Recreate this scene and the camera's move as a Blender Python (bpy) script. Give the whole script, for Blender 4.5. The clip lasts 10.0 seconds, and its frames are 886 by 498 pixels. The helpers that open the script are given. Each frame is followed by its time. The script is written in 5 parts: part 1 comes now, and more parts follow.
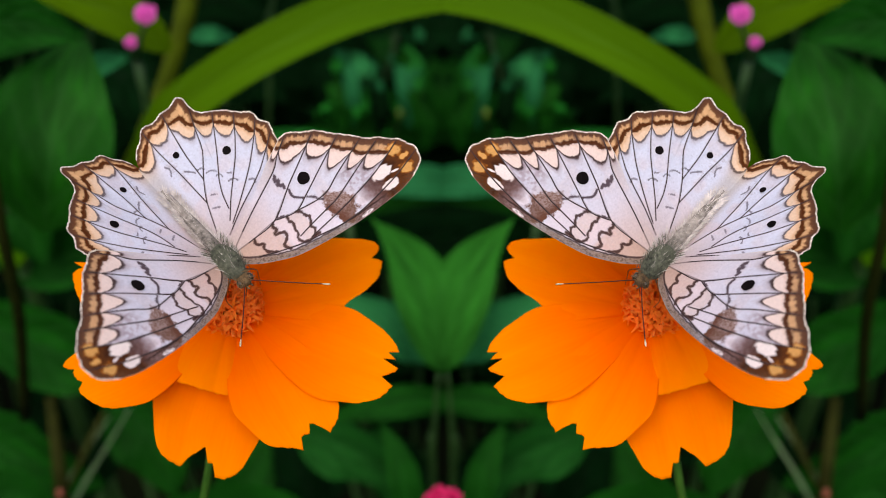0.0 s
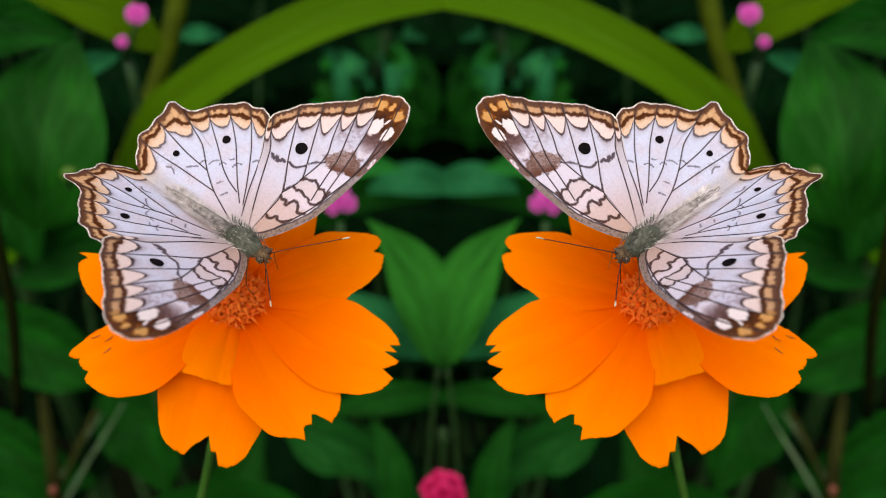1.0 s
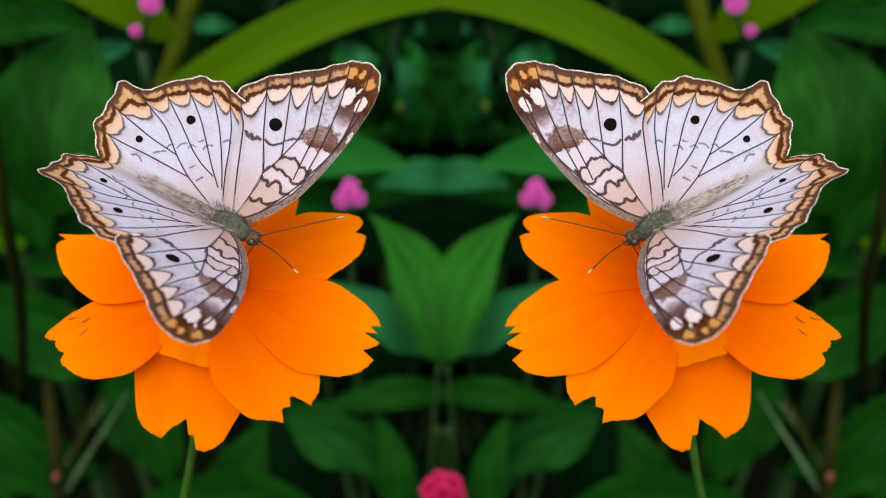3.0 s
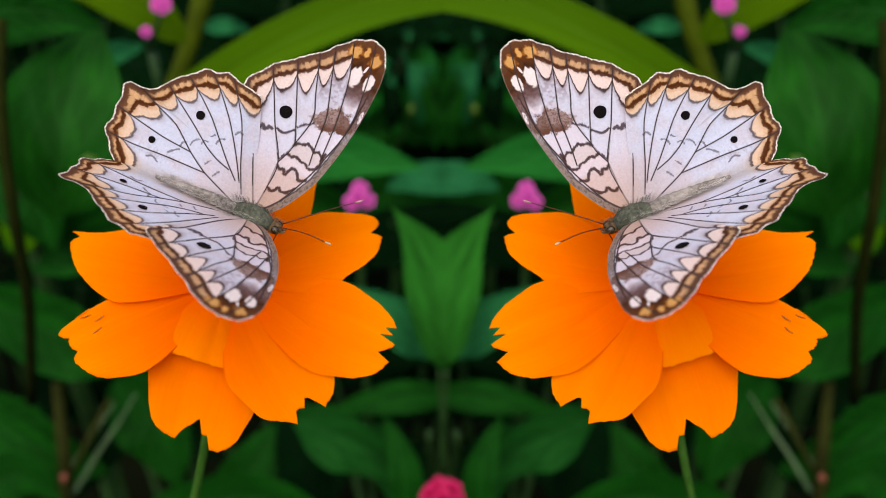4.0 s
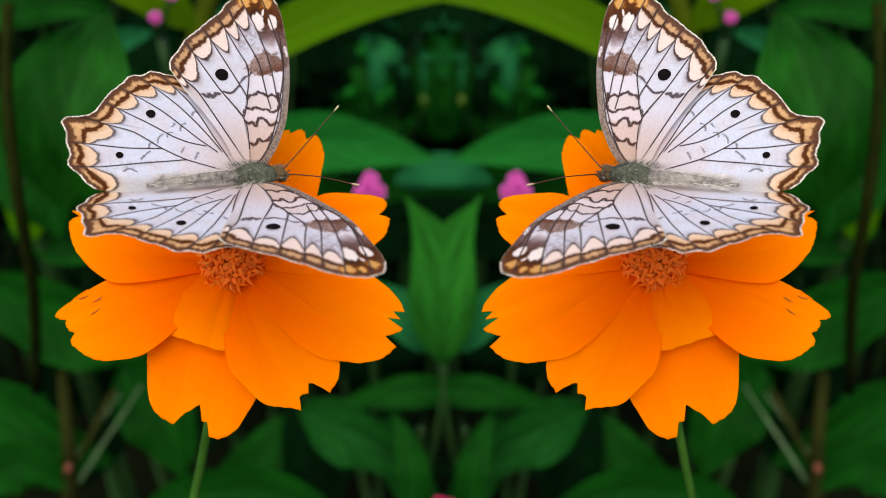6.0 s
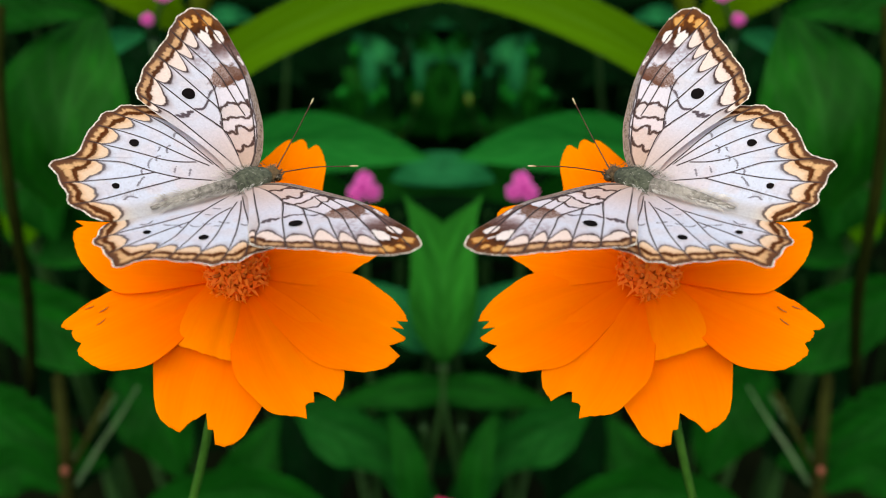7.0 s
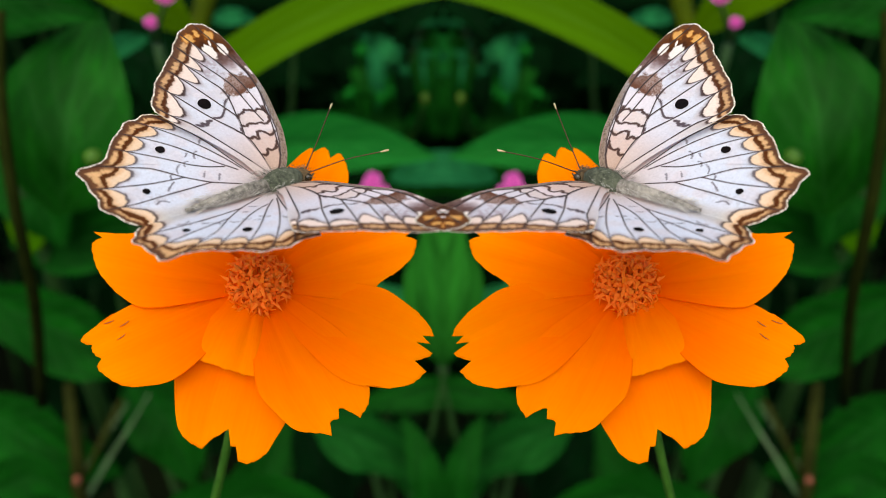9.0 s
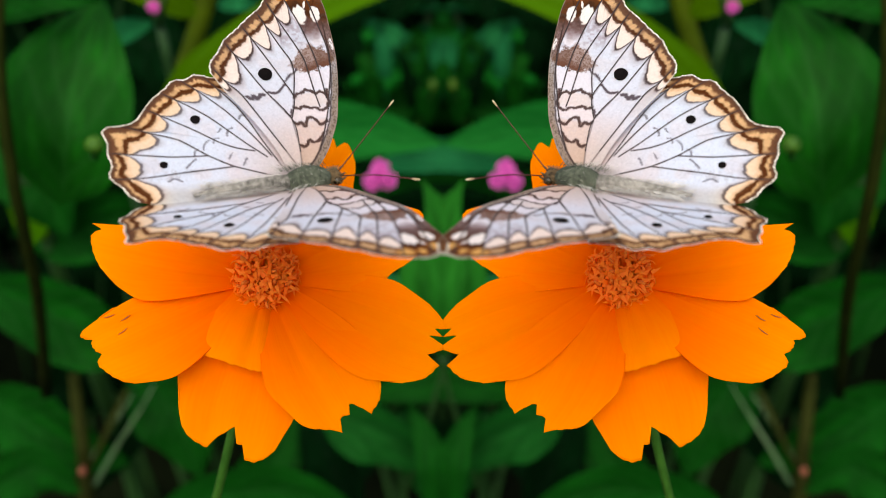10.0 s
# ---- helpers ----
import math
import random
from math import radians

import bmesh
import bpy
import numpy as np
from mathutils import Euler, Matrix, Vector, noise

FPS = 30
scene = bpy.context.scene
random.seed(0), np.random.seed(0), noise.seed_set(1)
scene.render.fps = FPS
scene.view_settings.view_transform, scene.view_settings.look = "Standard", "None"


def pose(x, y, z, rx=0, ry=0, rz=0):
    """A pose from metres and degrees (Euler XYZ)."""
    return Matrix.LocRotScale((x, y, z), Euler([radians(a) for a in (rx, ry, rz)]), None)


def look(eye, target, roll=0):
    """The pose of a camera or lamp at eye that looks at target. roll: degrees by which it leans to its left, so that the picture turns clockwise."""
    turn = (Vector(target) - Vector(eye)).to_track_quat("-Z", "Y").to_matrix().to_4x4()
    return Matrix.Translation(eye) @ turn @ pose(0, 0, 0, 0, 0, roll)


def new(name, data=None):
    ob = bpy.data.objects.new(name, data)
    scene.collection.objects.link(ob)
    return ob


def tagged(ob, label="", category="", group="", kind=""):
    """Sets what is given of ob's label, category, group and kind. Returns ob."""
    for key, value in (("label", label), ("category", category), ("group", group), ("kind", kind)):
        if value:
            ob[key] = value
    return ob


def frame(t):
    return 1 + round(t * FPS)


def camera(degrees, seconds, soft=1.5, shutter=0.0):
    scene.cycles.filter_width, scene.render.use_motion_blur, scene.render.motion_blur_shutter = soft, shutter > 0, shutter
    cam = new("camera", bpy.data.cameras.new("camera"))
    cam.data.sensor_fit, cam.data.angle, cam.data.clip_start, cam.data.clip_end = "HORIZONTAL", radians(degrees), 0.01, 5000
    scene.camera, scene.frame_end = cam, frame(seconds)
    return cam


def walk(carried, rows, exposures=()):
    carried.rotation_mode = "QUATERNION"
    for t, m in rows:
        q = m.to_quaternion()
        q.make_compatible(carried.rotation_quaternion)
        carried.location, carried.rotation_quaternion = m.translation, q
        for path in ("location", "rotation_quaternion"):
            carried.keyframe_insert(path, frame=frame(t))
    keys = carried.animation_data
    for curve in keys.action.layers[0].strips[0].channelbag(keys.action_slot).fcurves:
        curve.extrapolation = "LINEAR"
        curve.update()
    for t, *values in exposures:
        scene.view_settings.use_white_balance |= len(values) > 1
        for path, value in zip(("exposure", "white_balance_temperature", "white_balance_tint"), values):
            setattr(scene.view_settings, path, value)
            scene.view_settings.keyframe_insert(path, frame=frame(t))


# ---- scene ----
# A mirror-paired shot: two orange cosmos flowers, each with a white peacock butterfly,
# and two mirror-image banks of foliage that lean to and fro on either side of the middle plane.
START = pose(0, -0.145, 0.568, 65, 0, 0)
cam = camera(50.0, 10.0, soft=0.9)
cam.data.dof.use_dof = True
cam.data.dof.focus_distance = 0.15
cam.data.dof.aperture_fstop = 15
walk(cam, [
        (0, pose(0.0000, -0.1450, 0.5680, 65.0, -0.0, 0.0)), (0.5, pose(0.0000, -0.1458, 0.5684, 65.0, -0.0, 0.0)),
        (1, pose(0.0000, -0.1490, 0.5699, 64.8, -0.0, 0.0)), (1.5, pose(0.0000, -0.1510, 0.5708, 64.9, -0.0, 0.0)),
        (2, pose(0.0000, -0.1488, 0.5698, 64.9, -0.0, 0.0)), (2.5, pose(0.0000, -0.1465, 0.5687, 65.0, -0.0, 0.0)),
        (2.7, pose(0.0000, -0.1477, 0.5693, 64.5, -0.0, 0.0)), (3.8, pose(0.0000, -0.1487, 0.5697, 65.1, -0.0, 0.0)),
        (4, pose(0.0000, -0.1464, 0.5686, 64.8, -0.0, 0.0)), (4.5, pose(0.0000, -0.1483, 0.5696, 64.4, -0.0, 0.0)),
        (5, pose(0.0000, -0.1447, 0.5679, 64.8, -0.0, 0.0)), (5.5, pose(0.0000, -0.1429, 0.5670, 64.5, -0.0, 0.0)),
        (5.7, pose(0.0000, -0.1417, 0.5665, 64.4, -0.0, 0.0)), (6.8, pose(0.0000, -0.1398, 0.5656, 64.3, -0.0, 0.0)),
        (7, pose(0.0000, -0.1408, 0.5661, 64.3, -0.0, 0.0)), (7.5, pose(0.0000, -0.1423, 0.5668, 64.4, -0.0, 0.0)),
        (8, pose(0.0000, -0.1408, 0.5661, 64.5, -0.0, 0.0)), (8.5, pose(0.0000, -0.1404, 0.5658, 64.5, -0.0, 0.0)),
        (9, pose(0.0000, -0.1354, 0.5635, 64.3, -0.0, 0.0)), (9.5, pose(0.0000, -0.1324, 0.5621, 64.1, -0.0, 0.0)),
        (10, pose(0.0000, -0.1296, 0.5608, 63.6, -0.0, 0.0))], exposures=[(0, 0.67, 7300, 17), (4, 0.70, 7250, 16), (5.5, 0.72, 7250, 13), (7, 0.85, 7500, 4), (10, 0.86, 7400, 4)])

# ---------------------------------------------------------------- light
world = bpy.data.worlds.new("sky")
scene.world = world
world.use_nodes = True
sky = world.node_tree.nodes.new("ShaderNodeTexSky")
sky.sky_type = 'NISHITA'
sky.sun_disc = False
sky.sun_elevation = radians(58)
sky.sun_rotation = radians(200)
world.node_tree.links.new(sky.outputs[0], world.node_tree.nodes["Background"].inputs[0])
world.node_tree.nodes["Background"].inputs[1].default_value = 0.115
sun = new("sun", bpy.data.lights.new("sun", 'SUN'))
sun.data.energy = 2.3
sun.data.angle = radians(80)
sun.data.color = (1.0, 0.95, 0.88)
sun.matrix_world = look((-0.15, -0.9, 1.25), (0, 0, 0))

# ---------------------------------------------------------------- materials
def lin(r, g, b):
    """Linear colour from everyday 0..255 values."""
    return tuple(((c / 255 + 0.055) / 1.055) ** 2.4 if c > 10 else c / 255 / 12.92 for c in (r, g, b))


def mat(name, rough=0.6, spec=0.4):
    m = bpy.data.materials.new(name)
    m.use_nodes = True
    n = m.node_tree.nodes
    b = n["Principled BSDF"]
    b.inputs["Roughness"].default_value = rough
    b.inputs["Specular IOR Level"].default_value = spec
    return m, n, m.node_tree.links, b


def noise_node(n, l, vec, scale, detail=4, rough=0.6):
    t = n.new("ShaderNodeTexNoise")
    t.inputs["Scale"].default_value = scale
    t.inputs["Detail"].default_value = detail
    t.inputs["Roughness"].default_value = rough
    if vec:
        l.new(vec, t.inputs["Vector"])
    return t.outputs["Fac"]


def ramp(n, l, fac, *stops):
    r = n.new("ShaderNodeValToRGB")
    e = r.color_ramp.elements
    while len(e) < len(stops):
        e.new(0.5)
    for el, (p, c) in zip(e, stops):
        el.position, el.color = p, (*c, 1)
    l.new(fac, r.inputs[0])
    return r.outputs[0]


def math_node(n, l, op, a, b=None):
    m = n.new("ShaderNodeMath")
    m.operation = op
    for i, v in enumerate((a, b)):
        if v is None:
            continue
        if isinstance(v, (int, float)):
            m.inputs[i].default_value = v
        else:
            l.new(v, m.inputs[i])
    return m.outputs[0]


def bump(n, l, height, b, strength, dist):
    k = n.new("ShaderNodeBump")
    k.inputs["Strength"].default_value = strength
    k.inputs["Distance"].default_value = dist
    l.new(height, k.inputs["Height"])
    l.new(k.outputs[0], b.inputs["Normal"])


def translucent(m, n, l, b, colour, share):
    """Lets a share of the light through a thin blade."""
    t = n.new("ShaderNodeBsdfTranslucent")
    if isinstance(colour, tuple):
        t.inputs[0].default_value = (*colour, 1)
    else:
        l.new(colour, t.inputs[0])
    mix = n.new("ShaderNodeMixShader")
    mix.inputs[0].default_value = share
    l.new(b.outputs[0], mix.inputs[1])
    l.new(t.outputs[0], mix.inputs[2])
    l.new(mix.outputs[0], n["Material Output"].inputs[0])


def leaf_mat(name, base, rough=0.5, veins=9.0, light=1.5, spec=0.02, deep=0.55):
    """Leaf skin: u runs along the blade, v across it from -1 to 1."""
    m, n, l, b = mat(name, rough, spec)
    uv = n.new("ShaderNodeUVMap")
    sep = n.new("ShaderNodeSeparateXYZ")
    l.new(uv.outputs[0], sep.inputs[0])
    u, v = sep.outputs[0], math_node(n, l, 'ABSOLUTE', sep.outputs[1])
    wob = math_node(n, l, 'MULTIPLY', noise_node(n, l, uv.outputs[0], 3.0), 1.2)
    ph = math_node(n, l, 'ADD', math_node(n, l, 'SUBTRACT', math_node(n, l, 'MULTIPLY', u, veins), math_node(n, l, 'MULTIPLY', v, 2.2)), wob)
    rib = math_node(n, l, 'POWER', math_node(n, l, 'ABSOLUTE', math_node(n, l, 'SINE', math_node(n, l, 'MULTIPLY', ph, math.pi))), 0.35)
    mid = math_node(n, l, 'MINIMUM', math_node(n, l, 'MULTIPLY', v, 14.0), 1.0)
    skin = math_node(n, l, 'MULTIPLY', rib, mid)
    blotch = noise_node(n, l, uv.outputs[0], 2.3, 5, 0.65)
    fine = noise_node(n, l, uv.outputs[0], 38.0, 3)
    c = lin(*base)
    dark = tuple(x * deep for x in c)
    pale = tuple(min(1, x * light) for x in c)
    col = ramp(n, l, blotch, (0.3, dark), (0.52, c), (0.72, pale))
    mx = n.new("ShaderNodeMixRGB")
    mx.blend_type = 'MIX'
    mx.inputs[1].default_value = (*[x * 1.5 + 0.01 for x in c], 1)
    l.new(col, mx.inputs[2])
    l.new(math_node(n, l, 'ADD', math_node(n, l, 'MULTIPLY', skin, 0.4), 0.6), mx.inputs[0])
    l.new(mx.outputs[0], b.inputs["Base Color"])
    bump(n, l, math_node(n, l, 'ADD', skin, math_node(n, l, 'MULTIPLY', fine, 0.25)), b, 0.5, 0.0006)
    translucent(m, n, l, b, mx.outputs[0], 0.22)
    return m


def plain_mat(name, a, c, scale=400.0, rough=0.6, spec=0.3, relief=0.0002, through_share=0.0):
    """Two tones mixed by grain in the thing's own space."""
    m, n, l, b = mat(name, rough, spec)
    tc = n.new("ShaderNodeTexCoord")
    f = noise_node(n, l, tc.outputs["Object"], scale, 5)
    big = noise_node(n, l, tc.outputs["Object"], scale / 7, 3)
    mixv = math_node(n, l, 'MULTIPLY', math_node(n, l, 'ADD', f, big), 0.5)
    col = ramp(n, l, mixv, (0.36, lin(*a)), (0.62, lin(*c)))
    l.new(col, b.inputs["Base Color"])
    bump(n, l, f, b, 0.4, relief)
    if through_share:
        translucent(m, n, l, b, col, through_share)
    return m


def petal_mat(name, deep, mid, pale):
    """Petal skin: deeper towards the base, fine lengthwise streaks."""
    m, n, l, b = mat(name, 0.7, 0.02)
    uv = n.new("ShaderNodeUVMap")
    sep = n.new("ShaderNodeSeparateXYZ")
    l.new(uv.outputs[0], sep.inputs[0])
    mp = n.new("ShaderNodeMapping")
    mp.inputs["Scale"].default_value = (1.2, 16, 1)
    l.new(uv.outputs[0], mp.inputs[0])
    streak = noise_node(n, l, mp.outputs[0], 2.2, 5, 0.6)
    cloud = noise_node(n, l, uv.outputs[0], 2.0, 3)
    along = math_node(n, l, 'FRACT', sep.outputs[0])
    f = math_node(n, l, 'ADD', math_node(n, l, 'MULTIPLY', along, 0.75),
                  math_node(n, l, 'ADD', math_node(n, l, 'MULTIPLY', streak, 0.22), math_node(n, l, 'MULTIPLY', cloud, 0.18)))
    col = ramp(n, l, f, (0.26, lin(*deep)), (0.6, lin(*mid)), (1.0, lin(*pale)))
    l.new(col, b.inputs["Base Color"])
    bump(n, l, streak, b, 0.35, 0.0003)
    translucent(m, n, l, b, col, 0.36)
    return m


def wing_mat():
    """Scaled wing membrane; the pigment comes from the mesh."""
    m, n, l, b = mat("wing_scales", 0.75, 0.06)
    at_ = n.new("ShaderNodeAttribute")
    at_.attribute_name = "pigment"
    tc = n.new("ShaderNodeTexCoord")
    grain = noise_node(n, l, tc.outputs["Object"], 2600, 3)
    mx = n.new("ShaderNodeMixRGB")
    mx.blend_type = 'MULTIPLY'
    mx.inputs[0].default_value = 1.0
    l.new(at_.outputs["Color"], mx.inputs[1])
    l.new(ramp(n, l, grain, (0.3, (0.86, 0.86, 0.87)), (0.7, (1, 1, 1))), mx.inputs[2])
    l.new(mx.outputs[0], b.inputs["Base Color"])
    bump(n, l, grain, b, 0.25, 0.00008)
    translucent(m, n, l, b, mx.outputs[0], 0.23)
    return m


WING = wing_mat()
ORANGE = petal_mat("orange_petal", (252, 94, 0), (255, 122, 0), (255, 146, 0))
PINK = petal_mat("pink_petal", (170, 45, 130), (214, 84, 176), (232, 120, 200))
CRIMSON = petal_mat("crimson_petal", (130, 10, 50), (190, 30, 84), (214, 60, 110))
FLORET = plain_mat("floret_skin", (255, 112, 8), (255, 160, 44), 900, 0.6, through_share=0.42)
ANTHER = plain_mat("anther_brown", (206, 84, 12), (250, 134, 44), 1500, 0.7)
STEM = plain_mat("green_stem", (34, 80, 18), (66, 118, 36), 300, 0.5)
COSMOSTEM = plain_mat("cosmos_stem", (34, 76, 14), (62, 108, 34), 300, 0.55)
OLIVE = plain_mat("olive_stem", (40, 52, 2), (66, 82, 6), 60, 0.7, 0.05)
BARK = plain_mat("brown_twig", (26, 30, 8), (48, 52, 18), 160, 0.9, 0.04, 0.0006)
DARKSTEM = plain_mat("dark_green_stem", (10, 44, 10), (40, 76, 30), 130, 0.6)
LIMEBUD = plain_mat("lime_bud", (36, 76, 8), (72, 112, 18), 500, 0.6)
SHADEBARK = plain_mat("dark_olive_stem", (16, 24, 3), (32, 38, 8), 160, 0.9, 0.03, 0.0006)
NODE = plain_mat("reddish_node", (96, 44, 30), (140, 80, 60), 300, 0.7)
# soil colour taken down to near black to paint the shade under the plants
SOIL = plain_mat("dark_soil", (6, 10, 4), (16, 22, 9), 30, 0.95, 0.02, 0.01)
FURGREEN = plain_mat("thorax_scales", (24, 30, 22), (98, 102, 86), 1800, 0.8)
FURGREY = plain_mat("abdomen_scales", (58, 54, 50), (150, 143, 136), 1500, 0.8)
HAIR = plain_mat("pale_hair", (128, 120, 112), (226, 220, 216), 900, 0.8)
HEADFUR = plain_mat("head_fur", (34, 26, 18), (120, 96, 66), 1600, 0.8)
EYE = plain_mat("eye", (22, 18, 12), (60, 50, 34), 3000, 0.25, 0.6)
DARK = plain_mat("dark_chitin", (42, 17, 9), (80, 36, 18), 2000, 0.45)
LEG = plain_mat("leg_brown", (110, 58, 22), (170, 100, 50), 1500, 0.6)
CLUB = plain_mat("pale_club", (150, 128, 84), (214, 204, 170), 2000, 0.6)
VEIN = plain_mat("wing_vein", (30, 20, 22), (54, 40, 40), 1500, 0.6)
EYESPOT = plain_mat("eyespot_black", (5, 3, 4), (18, 13, 14), 2500, 0.8, 0.05)
LEAF_OLIVE = leaf_mat("olive_leaf", (58, 95, 3), 0.6, 3.0, 1.15, 0.02, 0.82)
LEAF_BROAD = leaf_mat("broad_leaf", (11, 69, 11), 0.4, 5.0, 2.1, 0.04)
LEAF_BRIGHT = leaf_mat("bright_leaf", (32, 106, 31), 0.45, 6.0, 1.5)
LEAF_TEAL = leaf_mat("teal_leaf", (32, 116, 64), 0.5, 7.0, 1.4)
LEAF_MID = leaf_mat("mid_leaf", (16, 112, 34), 0.45, 7.0, 1.4)
LEAF_FRESH = leaf_mat("fresh_leaf", (20, 108, 38), 0.45, 7.0, 1.3)
# dark green of its own, lowered further to carry the background shade
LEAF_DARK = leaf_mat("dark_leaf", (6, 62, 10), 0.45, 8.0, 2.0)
# near-black leaf: the shade between the plants is put into its colour
LEAF_DEEPSHADE = leaf_mat("deep_leaf", (2, 24, 6), 0.7, 7.0, 2.2, 0.0)
LEAF_HAZE = leaf_mat("bluish_leaf", (24, 102, 58), 0.5, 6.0, 1.4)
YELLOWBUD = plain_mat("yellow_green_bud", (36, 70, 6), (70, 98, 14), 300, 0.6)
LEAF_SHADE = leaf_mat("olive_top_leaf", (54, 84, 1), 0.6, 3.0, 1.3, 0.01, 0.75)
# darker copy of the mid green leaf, with shade put into its colour
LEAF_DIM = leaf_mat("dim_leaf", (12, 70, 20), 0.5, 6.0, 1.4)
PALE_EDGE = plain_mat("pale_green_stalk", (52, 86, 46), (110, 138, 98), 120, 0.7, 0.1)
LEAF_LIME = leaf_mat("lime_leaf", (56, 104, 4), 0.5, 6.0, 1.3)

# ---------------------------------------------------------------- helpers
FLIP = Matrix.Diagonal((-1, 1, 1, 1))
GRID = math.tan(radians(25)) / 784
DEEP = 1.3
TWIN, TWIN_MESH = {}, {}


def at(h, v, d):
    """A point of the banks, h to the right and v up on the first camera's sight grid, at the distance d (in units of DEEP metres)."""
    d *= DEEP
    return START @ Vector((h * GRID * d, v * GRID * d, -d))


def mesh_of(name, verts, faces, material, uvs=None, smooth=True):
    me = bpy.data.meshes.new(name)
    me.from_pydata([tuple(v) for v in verts], [], faces)
    if uvs is not None:
        lay = me.uv_layers.new(name="UVMap")
        idx = np.empty(len(me.loops), dtype=np.int32)
        me.loops.foreach_get("vertex_index", idx)
        lay.data.foreach_set("uv", np.asarray(uvs, dtype=np.float32)[idx].ravel())
    me.materials.append(material)
    if smooth:
        me.polygons.foreach_set("use_smooth", [True] * len(me.polygons))
    me.update()
    return me


def part(name, me, parent, label="", m=None):
    ob = new(name, me)
    ob.parent = parent
    if m is not None:
        ob.matrix_basis = m
    return tagged(ob, label)


def thing(name, m, label, category, group=""):
    ob = new(name)
    ob.empty_display_size = 0.01
    ob.matrix_basis = m
    return tagged(ob, label, category, group)


def mirrored_mesh(me):
    if me not in TWIN_MESH:
        k = me.copy()
        co = np.empty(len(k.vertices) * 3, dtype=np.float32)
        k.vertices.foreach_get("co", co)
        co[0::3] *= -1
        k.vertices.foreach_set("co", co)
        k.flip_normals()
        k.update()
        TWIN_MESH[me], TWIN_MESH[k] = k, me
    return TWIN_MESH[me]


def twin(ob):
    """The mirror image of a thing, across the middle plane, with mirrored meshes."""
    for o in (ob, *ob.children_recursive):
        k = o.copy()
        scene.collection.objects.link(k)
        if o.data:
            k.data = mirrored_mesh(o.data)
        k.parent = TWIN.get(o.parent)
        k.matrix_basis = FLIP @ o.matrix_basis @ FLIP
        TWIN[o] = k
    return TWIN[ob]


def drive(ob, rows):
    """Moves a thing along its rows, and its twin along their mirror image."""
    walk(ob, rows)
    if ob in TWIN:
        walk(TWIN[ob], [(t, FLIP @ m @ FLIP) for t, m in rows])


def spline(pts, n):
    """n points on a smooth curve through pts (of any dimension)."""
    p = np.array(pts, dtype=float)
    p = np.vstack([2 * p[0] - p[1], p, 2 * p[-1] - p[-2]])
    out = []
    for s in np.linspace(0, len(pts) - 1, n):
        i = min(int(s), len(pts) - 2)
        f = s - i
        a, b, c, d = p[i:i + 4]
        out.append(0.5 * (2 * b + (c - a) * f + (2 * a - 5 * b + 4 * c - d) * f * f + (3 * b - a - 3 * c + d) * f ** 3))
    return np.array(out)


def tube_data(pts, radii, n=16, sides=8):
    """Vertices and faces of a round rod along a smooth curve."""
    c = spline(pts, n)
    r = np.interp(np.linspace(0, 1, n), np.linspace(0, 1, len(radii)), radii)
    verts, faces = [], []
    for i in range(n):
        t = Vector(c[min(i + 1, n - 1)] - c[max(i - 1, 0)]).normalized()
        a = t.cross(Vector((0.31, 0.95, 0.11))).normalized()
        b = t.cross(a)
        for k in range(sides):
            w = 2 * math.pi * k / sides
            verts.append(Vector(c[i]) + (a * math.cos(w) + b * math.sin(w)) * r[i])
    for i in range(n - 1):
        for k in range(sides):
            k2 = (k + 1) % sides
            faces.append((i * sides + k, i * sides + k2, (i + 1) * sides + k2, (i + 1) * sides + k))
    faces += [tuple(range(sides))[::-1], tuple(range((n - 1) * sides, n * sides))]
    return verts, faces


def tube(name, pts, radii, material, parent, label="", n=16, sides=8, base=Vector()):
    v, f = tube_data([tuple(Vector(p) - base) for p in pts], radii, n, sides)
    return part(name, mesh_of(name, v, f, material), parent, label)


def join(datas):
    """Several vertex and face sets as one."""
    verts, faces = [], []
    for v, f in datas:
        k = len(verts)
        verts += list(v)
        faces += [tuple(i + k for i in q) for q in f]
    return verts, faces


def ball_data(c, r, seg=14, rings=9):
    verts, faces = [], []
    for i in range(rings + 1):
        th = math.pi * i / rings
        for k in range(seg):
            w = 2 * math.pi * k / seg
            p = Vector((r[0] * math.cos(th), r[1] * math.sin(th) * math.cos(w), r[2] * math.sin(th) * math.sin(w)))
            verts.append(Vector(c) + p)
    for i in range(rings):
        for k in range(seg):
            k2 = (k + 1) % seg
            faces.append((i * seg + k, (i + 1) * seg + k, (i + 1) * seg + k2, i * seg + k2))
    return verts, faces


PROFILES = {
    "ovate": lambda u: math.sin(math.pi * min(1, u ** 0.8)) ** 0.8 if 0 < u < 1 else 0.0,
    "lance": lambda u: (math.sin(math.pi * u ** 0.85)) ** 0.95 if 0 < u < 1 else 0.0,
    "spear": lambda u: math.sin(math.pi * u ** 1.15) ** 1.25 if 0 < u < 1 else 0.0,
    "strap": lambda u: min(1, 0.35 + 3 * u) * min(1, (1 - u) * 3) ** 0.7,
}


